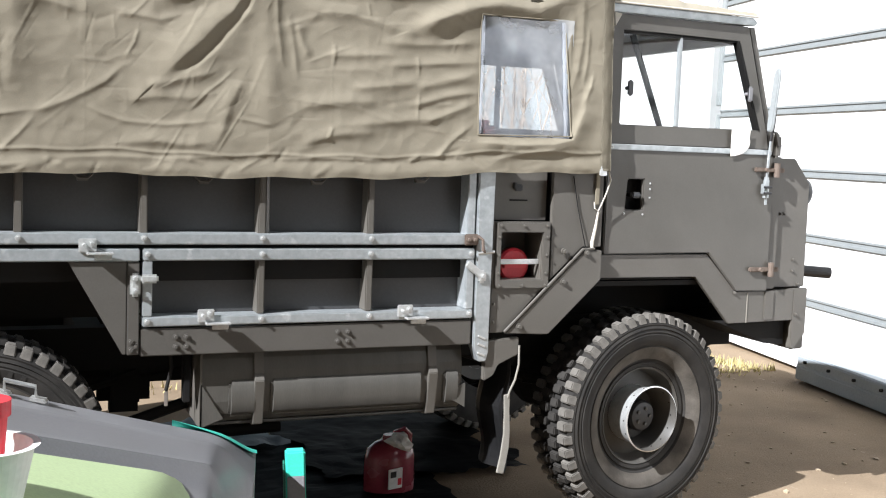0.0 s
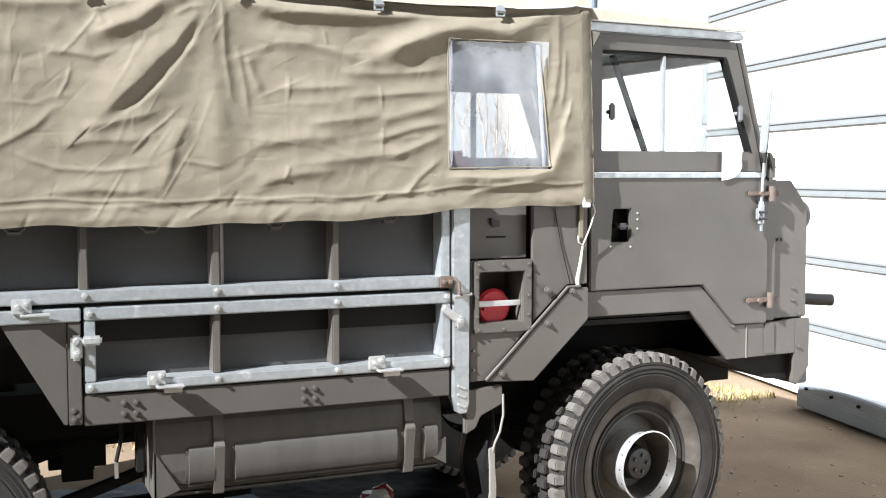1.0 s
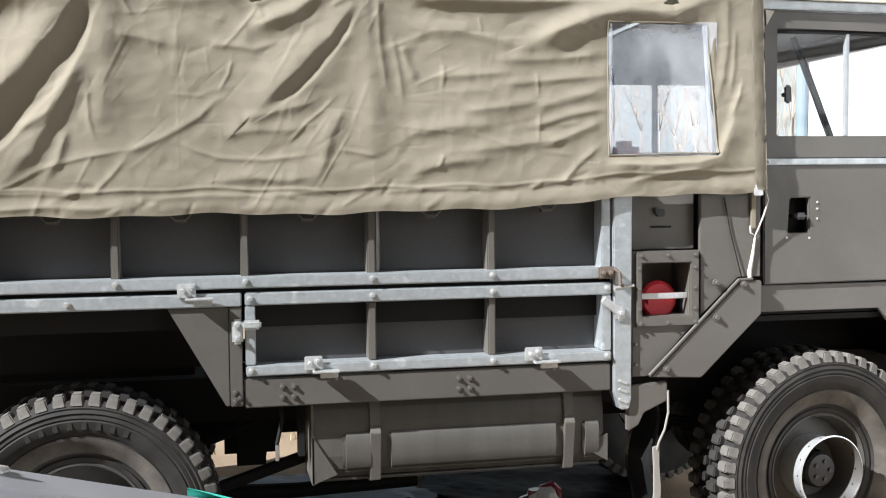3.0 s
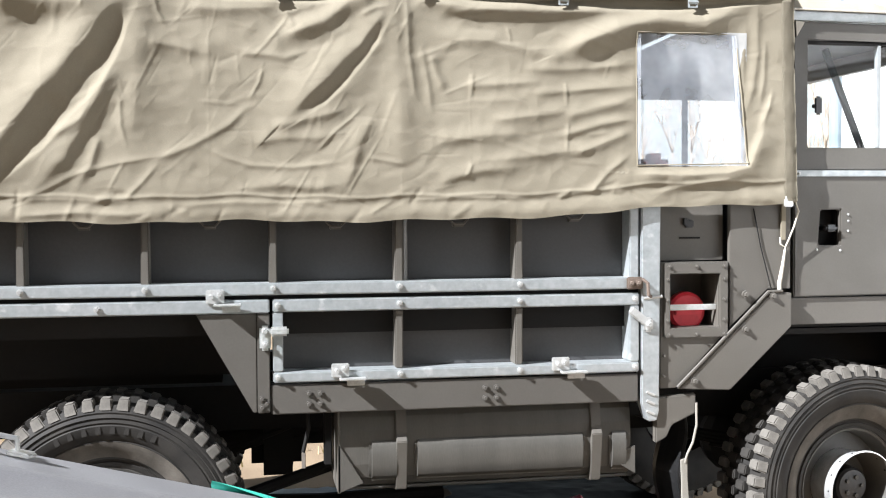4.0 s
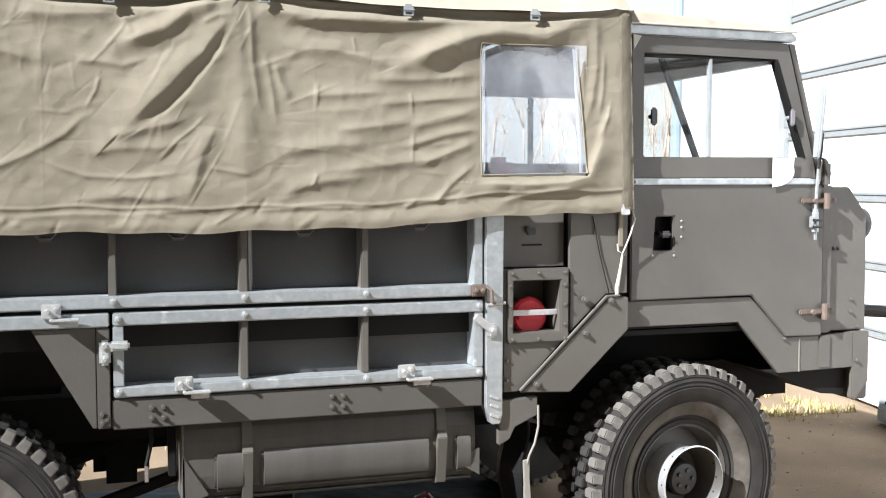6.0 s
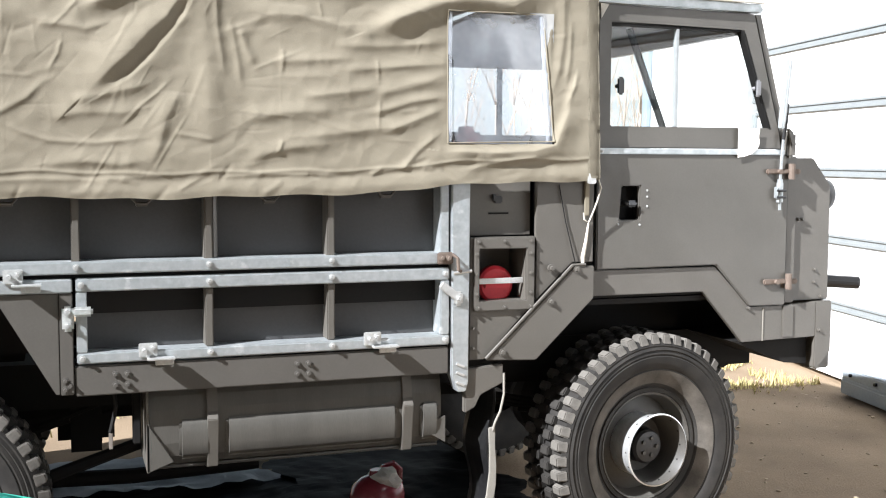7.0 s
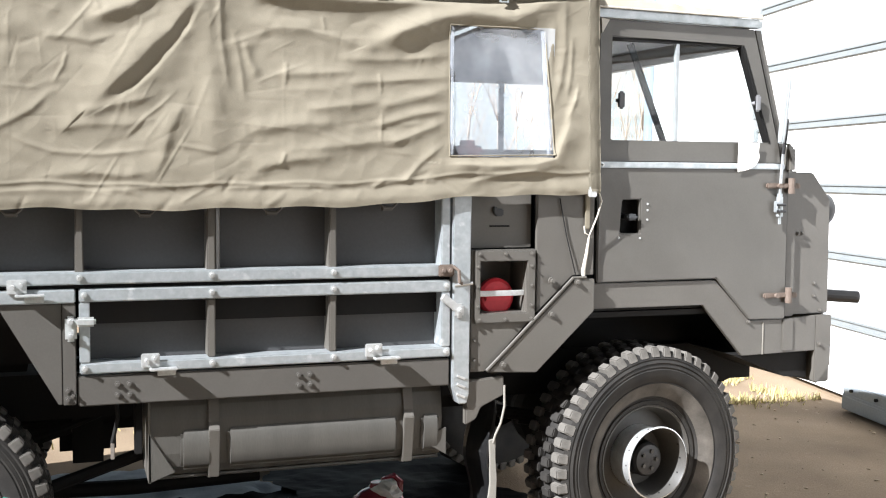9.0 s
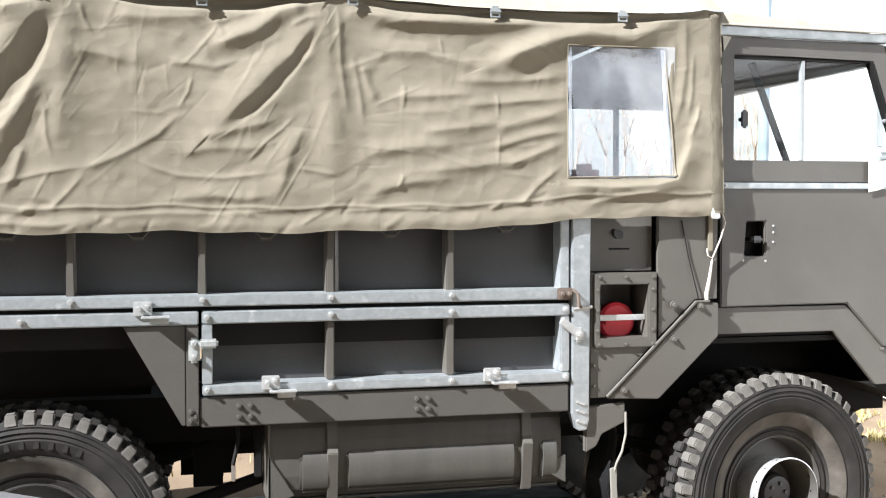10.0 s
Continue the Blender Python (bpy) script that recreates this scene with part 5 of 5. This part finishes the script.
# ---- things before the camera ----
def machine():
    root = thing("plastic_cart", "dark grey plastic cart hood with pale green panel and teal rim", "cart", pose(*CART))
    # local: x along the far rim, y away from the camera, z up
    L = 0.95
    prof = [(0.0, -1.3), (0.0, -0.03), (-0.008, -0.008), (-0.03, 0.0), (-0.115, 0.004), (-0.124, 0.008), (-0.135, 0.004), (-0.20, -0.004), (-0.222, -0.004),
            (-0.232, 0.0), (-0.245, -0.012), (-0.26, -0.03), (-0.30, -0.034), (-0.60, -0.040), (-0.66, -0.09), (-0.68, -1.3)]

    def skin(x, i):
        y, z = prof[i]
        e = smooth_step(-0.17, 0.0, x)              # the nose falls away
        k = smooth_step(-0.05, -0.3, y)
        if z > -0.5:
            z -= (0.02 + 0.16 * k) * e ** 2
        return (x - 0.05 * k * e, y, z)

    n = len(prof) - 1
    xs = steps(-L, -0.2, 14) + steps(-0.17, 0.0, 14)
    hood = part("hood", heights(lambda x, i: skin(x, int(i)), xs, list(range(n + 1))), GREY_PL, root, "", True)
    auto_smooth(hood, 60)
    bm = bmesh.new()
    bm.faces.new([bm.verts.new(skin(0.0, i)) for i in range(n + 1)])
    part("nose_panel", bm, GREY_PL, root)

    def green(x, t):
        e = smooth_step(-0.30, -0.16, x)
        return (x - 0.03 * t, -0.262 - 0.33 * t, -0.016 - 0.006 * t + 0.016 * math.sin(t * math.pi) - 0.03 * e ** 2)

    part("side_panel", heights(green, steps(-L, -0.17, 26), steps(0, 1, 10)), GREEN_L, root, "pale green plastic panel", True)
    bm = heights(lambda a, s: (-0.40 + 0.13 * s * math.cos(a), -0.60 + 0.07 * s * math.sin(a), -0.012 + 0.03 * (1 - s * s)), steps(0, math.tau, 32), steps(0.02, 1, 8))
    part("cover", bm, GREEN_D, root, "bottle green domed cover", True)
    bm = heights(lambda x, i: (x, (0.004, 0.006, -0.004, -0.03, -0.055)[int(i)] * (1.0 if i < 3 else smooth_step(-0.30, -0.05, x)),
                 (-0.12, -0.028, -0.003, 0.004, 0.004)[int(i)] - 0.02 * smooth_step(-0.17, 0.0, x) ** 2), steps(-0.27, 0.003, 18), list(range(5)))
    part("rim", bm, TEAL, root, "teal plastic rim", True)
    bm = tube([(-0.665, -0.05, 0.0), (-0.665, -0.052, 0.026), (-0.60, -0.052, 0.026), (-0.60, -0.05, 0.0)], 0.004, 8)
    add_box(bm, -0.69, -0.653, -0.062, -0.040, 0.000, 0.009, 0.003)
    add_box(bm, -0.612, -0.575, -0.062, -0.040, 0.000, 0.009, 0.003)
    part("handle", bm, ZINC, root, "small metal grab handle")
    part("knob", rod((-0.10, -0.36, -0.09), (-0.10, -0.40, -0.09), 0.014), GREEN_D, root, "green knob")
    part("underframe", box(-0.9, -0.05, -0.62, -0.06, -1.25, -0.86, 0.02), BLACKR, root)
    # the hood leans to its nose, and its near side lies further back
    for ob in root.children:
        ob.data.transform(Matrix(((0.75, 0.32, 0, 0), (0.553, 1.57, 0, 0), (-0.315, -0.16, 1, 0), (0, 0, 0, 1))))


CART = (-0.352, -1.479, 0.834)
machine()


def stake():
    root = thing("teal_post", "teal plastic post with grey face standing in the yard", "post", pose(*STAKE))
    bm = box(-0.022, 0.022, -0.016, 0.016, 0.0, 0.895, 0.004)
    part("post", bm, TEAL, root)
    part("face", box(-0.019, 0.020, -0.021, -0.0165, 0.0, 0.84, 0.002), GREY_PL, root, "grey face strip")
    part("side_strip", box(-0.027, -0.0225, -0.014, 0.014, 0.0, 0.87, 0.002), GREEN_D, root, "dark green side strip")


STAKE = (-0.218, -1.491, -0.088, 0, -3, -12)
stake()


def cup():
    root = thing("paint_pot", "red plastic pot with brown lid in a white tub", "pot", pose(-0.894, -2.478, 1.095) @ Matrix.Scale(0.6, 4))
    b = part("pot", lathe([(0, 0), (0.034, 0), (0.04, 0.10), (0.046, 0.10), (0.046, 0.13), (0, 0.13)], 28), RED, root)
    b.matrix_basis = Matrix.Rotation(radians(90), 4, "X")
    t = part("tub", lathe([(0, -0.06), (0.07, -0.06), (0.09, 0.04), (0.10, 0.045), (0.086, 0.045), (0.066, -0.05), (0, -0.05)], 36), WHITEPL, root, "white plastic tub")
    t.matrix_basis = Matrix.Rotation(radians(90), 4, "X")


cup()


# ---- distance ----
def pole(x, y, h, r, lab):
    root = thing("street_pole", lab, "pole", pose(x, y, -0.05), group="poles behind the truck")
    part("shaft", rod((0, 0, 0), (0, 0, h), r, r * 0.9, 16), BLUEGREY, root)
    part("band", rod((0, 0, 1.8), (0, 0, 1.9), r * 1.08, seg=16), GALV, root)


pole(8.42, 12.0, 9.0, 0.115, "blue-grey painted steel pole behind the truck")
pole(9.72, 12.6, 4.95, 0.065, "short blue-grey steel pole beside the white building")


def container():
    root = thing("site_cabin", "pale blue sheet-clad building with a grey sloping roof beyond the truck", "building", pose(0, 13, 0))
    part("shell", prism([(-0.08, 0.0), (3.84, 0.0), (3.84, 4.92), (-0.08, 4.40)], 0.0, 2.4, 0.01), PALEBLUE, root)
    for x in steps(0.1, 3.7, 8):
        part("rib", box(x - 0.015, x + 0.015, -0.02, -0.001, 0.1, 4.40 + 0.13 * x), BLUEGREY, root)
    part("roof", prism([(-0.25, 4.38), (3.95, 4.94), (3.95, 5.00), (-0.25, 4.44)], -0.18, 2.5, 0.008), RIB, root, "grey sheet roof")
    for x in (1.23, 1.68, 2.12):
        part("vent", rod((x, -0.05, 4.44 + 0.11 * x - 0.10), (x, 0.01, 4.44 + 0.11 * x - 0.10), 0.065, seg=16), INNER, root, "dark round vent")
    for x in (2.52, 3.16):
        f = part("window", box(x - 0.13, x + 0.13, -0.05, -0.022, 4.25, 4.62, 0.01), WHITEPL, root)
        part("pane", box(x - 0.09, x + 0.09, -0.056, -0.051, 4.29, 4.58), INNER, f)


container()


def bare_tree(seed):
    """A leafless tree: trunk and limbs that fork down to twigs."""
    rnd = random.Random(seed)
    root = thing("bare_tree", "tall bare brown tree beyond the yard", "tree", group="bare trees beyond the yard")
    tr, tw = bmesh.new(), bmesh.new()
    h = rnd.uniform(3.0, 3.8)

    def branch(bm_, p, d, ln, r, depth):
        pts, q = [p], Vector(p)
        for _ in range(4):
            d = (d + Vector((rnd.uniform(-.12, .12), rnd.uniform(-.12, .12), rnd.uniform(0, .1)))).normalized()
            q = q + d * ln / 4
            pts.append(q.copy())
        join(bm_, tube(pts, [r * (1 - 0.6 * i / 4) for i in range(5)], 5))
        if depth:
            for k in range(4 if depth > 1 else 5):
                s = pts[1 + rnd.randrange(4)]
                nd = (d + Vector((rnd.uniform(-1, 1), rnd.uniform(-1, 1), rnd.uniform(0.1, 0.9))) * 0.7).normalized()
                branch(tw, s, nd, ln * rnd.uniform(0.45, 0.65), r * 0.42, depth - 1)

    branch(tr, Vector((0, 0, -0.1)), Vector((0, 0, 1)), h, 0.042, 3)
    part("trunk", tr, BARK, root, "", True)
    part("crown", tw, BARK, root, "", True)
    return root


kinds = [bare_tree(s) for s in (3, 8, 15)]
rt = random.Random(5)
spots = [(x + rt.uniform(-0.5, 0.5), 22 + rt.uniform(-2.5, 6)) for x in steps(9, 19, 28)]
for i, (x, y) in enumerate(spots):
    m = pose(x, y, 0, 0, 0, rt.uniform(0, 360))
    if i < 3:
        kinds[i].matrix_basis = m
    else:
        copy_thing(kinds[i % 3], m)


def conifer(x, y, h, seed):
    rnd = random.Random(seed)
    root = thing("conifer", "dark conifer far behind the truck", "tree", pose(x, y, 0), group="dark conifers")
    part("trunk", rod((0, 0, -0.1), (0, 0, h), 0.16, 0.02, 8), BARK, root)
    bm = bmesh.new()
    for k in range(320):
        t = rnd.random() ** 0.8
        z = 0.8 + (h - 0.8) * t
        r = (1 - t) * h * 0.24 * rnd.uniform(0.5, 1.05) + 0.08
        a = rnd.uniform(0, math.tau)
        c, s = math.cos(a), math.sin(a)
        p0, p1 = Vector((c * r * 0.3, s * r * 0.3, z + 0.1)), Vector((c * r, s * r, z - 0.25 * r))
        w = 0.12 + 0.14 * (1 - t)
        sd = Vector((-s, c, 0)) * w
        vs = [bm.verts.new(p) for p in (p0, (p0 + p1) / 2 + sd, p1, (p0 + p1) / 2 - sd)]
        bm.faces.new(vs)
    part("crown", bm, CONIFER, root)


for i in range(9):
    conifer(-9.8 + i * 0.95 + 0.4 * math.sin(i * 3), 24 + 1.5 * math.cos(i * 2), 7.9 + 0.5 * math.sin(i * 1.7), i)

# gravel and crumbs of earth beside the front wheel
rs = random.Random(23)
bm = bmesh.new()
for k in range(240):
    x, y = rs.uniform(1.9, 4.4), rs.uniform(-0.9, 3.2)
    if x > wall_x(y) - 0.2:
        continue
    r = 0.004 + 0.014 * rs.random() ** 4
    t = bmesh.new()
    bmesh.ops.create_icosphere(t, subdivisions=1, radius=r)
    sq = Matrix.Rotation(rs.uniform(0, 6.28), 3, "Z") @ Matrix.Diagonal((rs.uniform(0.8, 1.5), rs.uniform(0.6, 1), rs.uniform(0.4, 0.8)))
    for v in t.verts:
        v.co = sq @ (v.co * rs.uniform(0.85, 1.15)) + Vector((x, y, ground_z(x, y) + r * 0.3))
    join(bm, t)
part("gravel", bm, GRIT, tag=dict(label="loose gravel and crumbs of earth on the sand", category="gravel", kind="stuff"))

# dry grass: tufts along the far side and by the wall
rg = random.Random(11)
bm = bmesh.new()
for k in range(14000):
    if k % 2:
        x, y = rg.uniform(-3, 4.4), rg.uniform(2.6, 7.0)
    else:
        x, y = rg.uniform(3.0, 4.6), rg.uniform(2.75, 4.6)
    if noise.noise((x * 2.3, y * 2.3, 7)) < (-0.1 if x > 2.9 else 0.12) or x > wall_x(y) - 0.08:
        continue
    h, a = rg.uniform(0.02, 0.075), rg.uniform(0, math.tau)
    lean = Vector((rg.uniform(-.6, .6), rg.uniform(-.6, .6), 1)).normalized() * h
    p = Vector((x, y, ground_z(x, y)))
    w = Vector((math.cos(a), math.sin(a), 0)) * 0.006
    bm.faces.new([bm.verts.new(p - w), bm.verts.new(p + w), bm.verts.new(p + lean * 0.9 + w * 0.4), bm.verts.new(p + lean)])
part("dry_grass", bm, STRAW, tag=dict(label="tufts of dry straw-coloured grass on the dirt", category="grass", kind="stuff"))
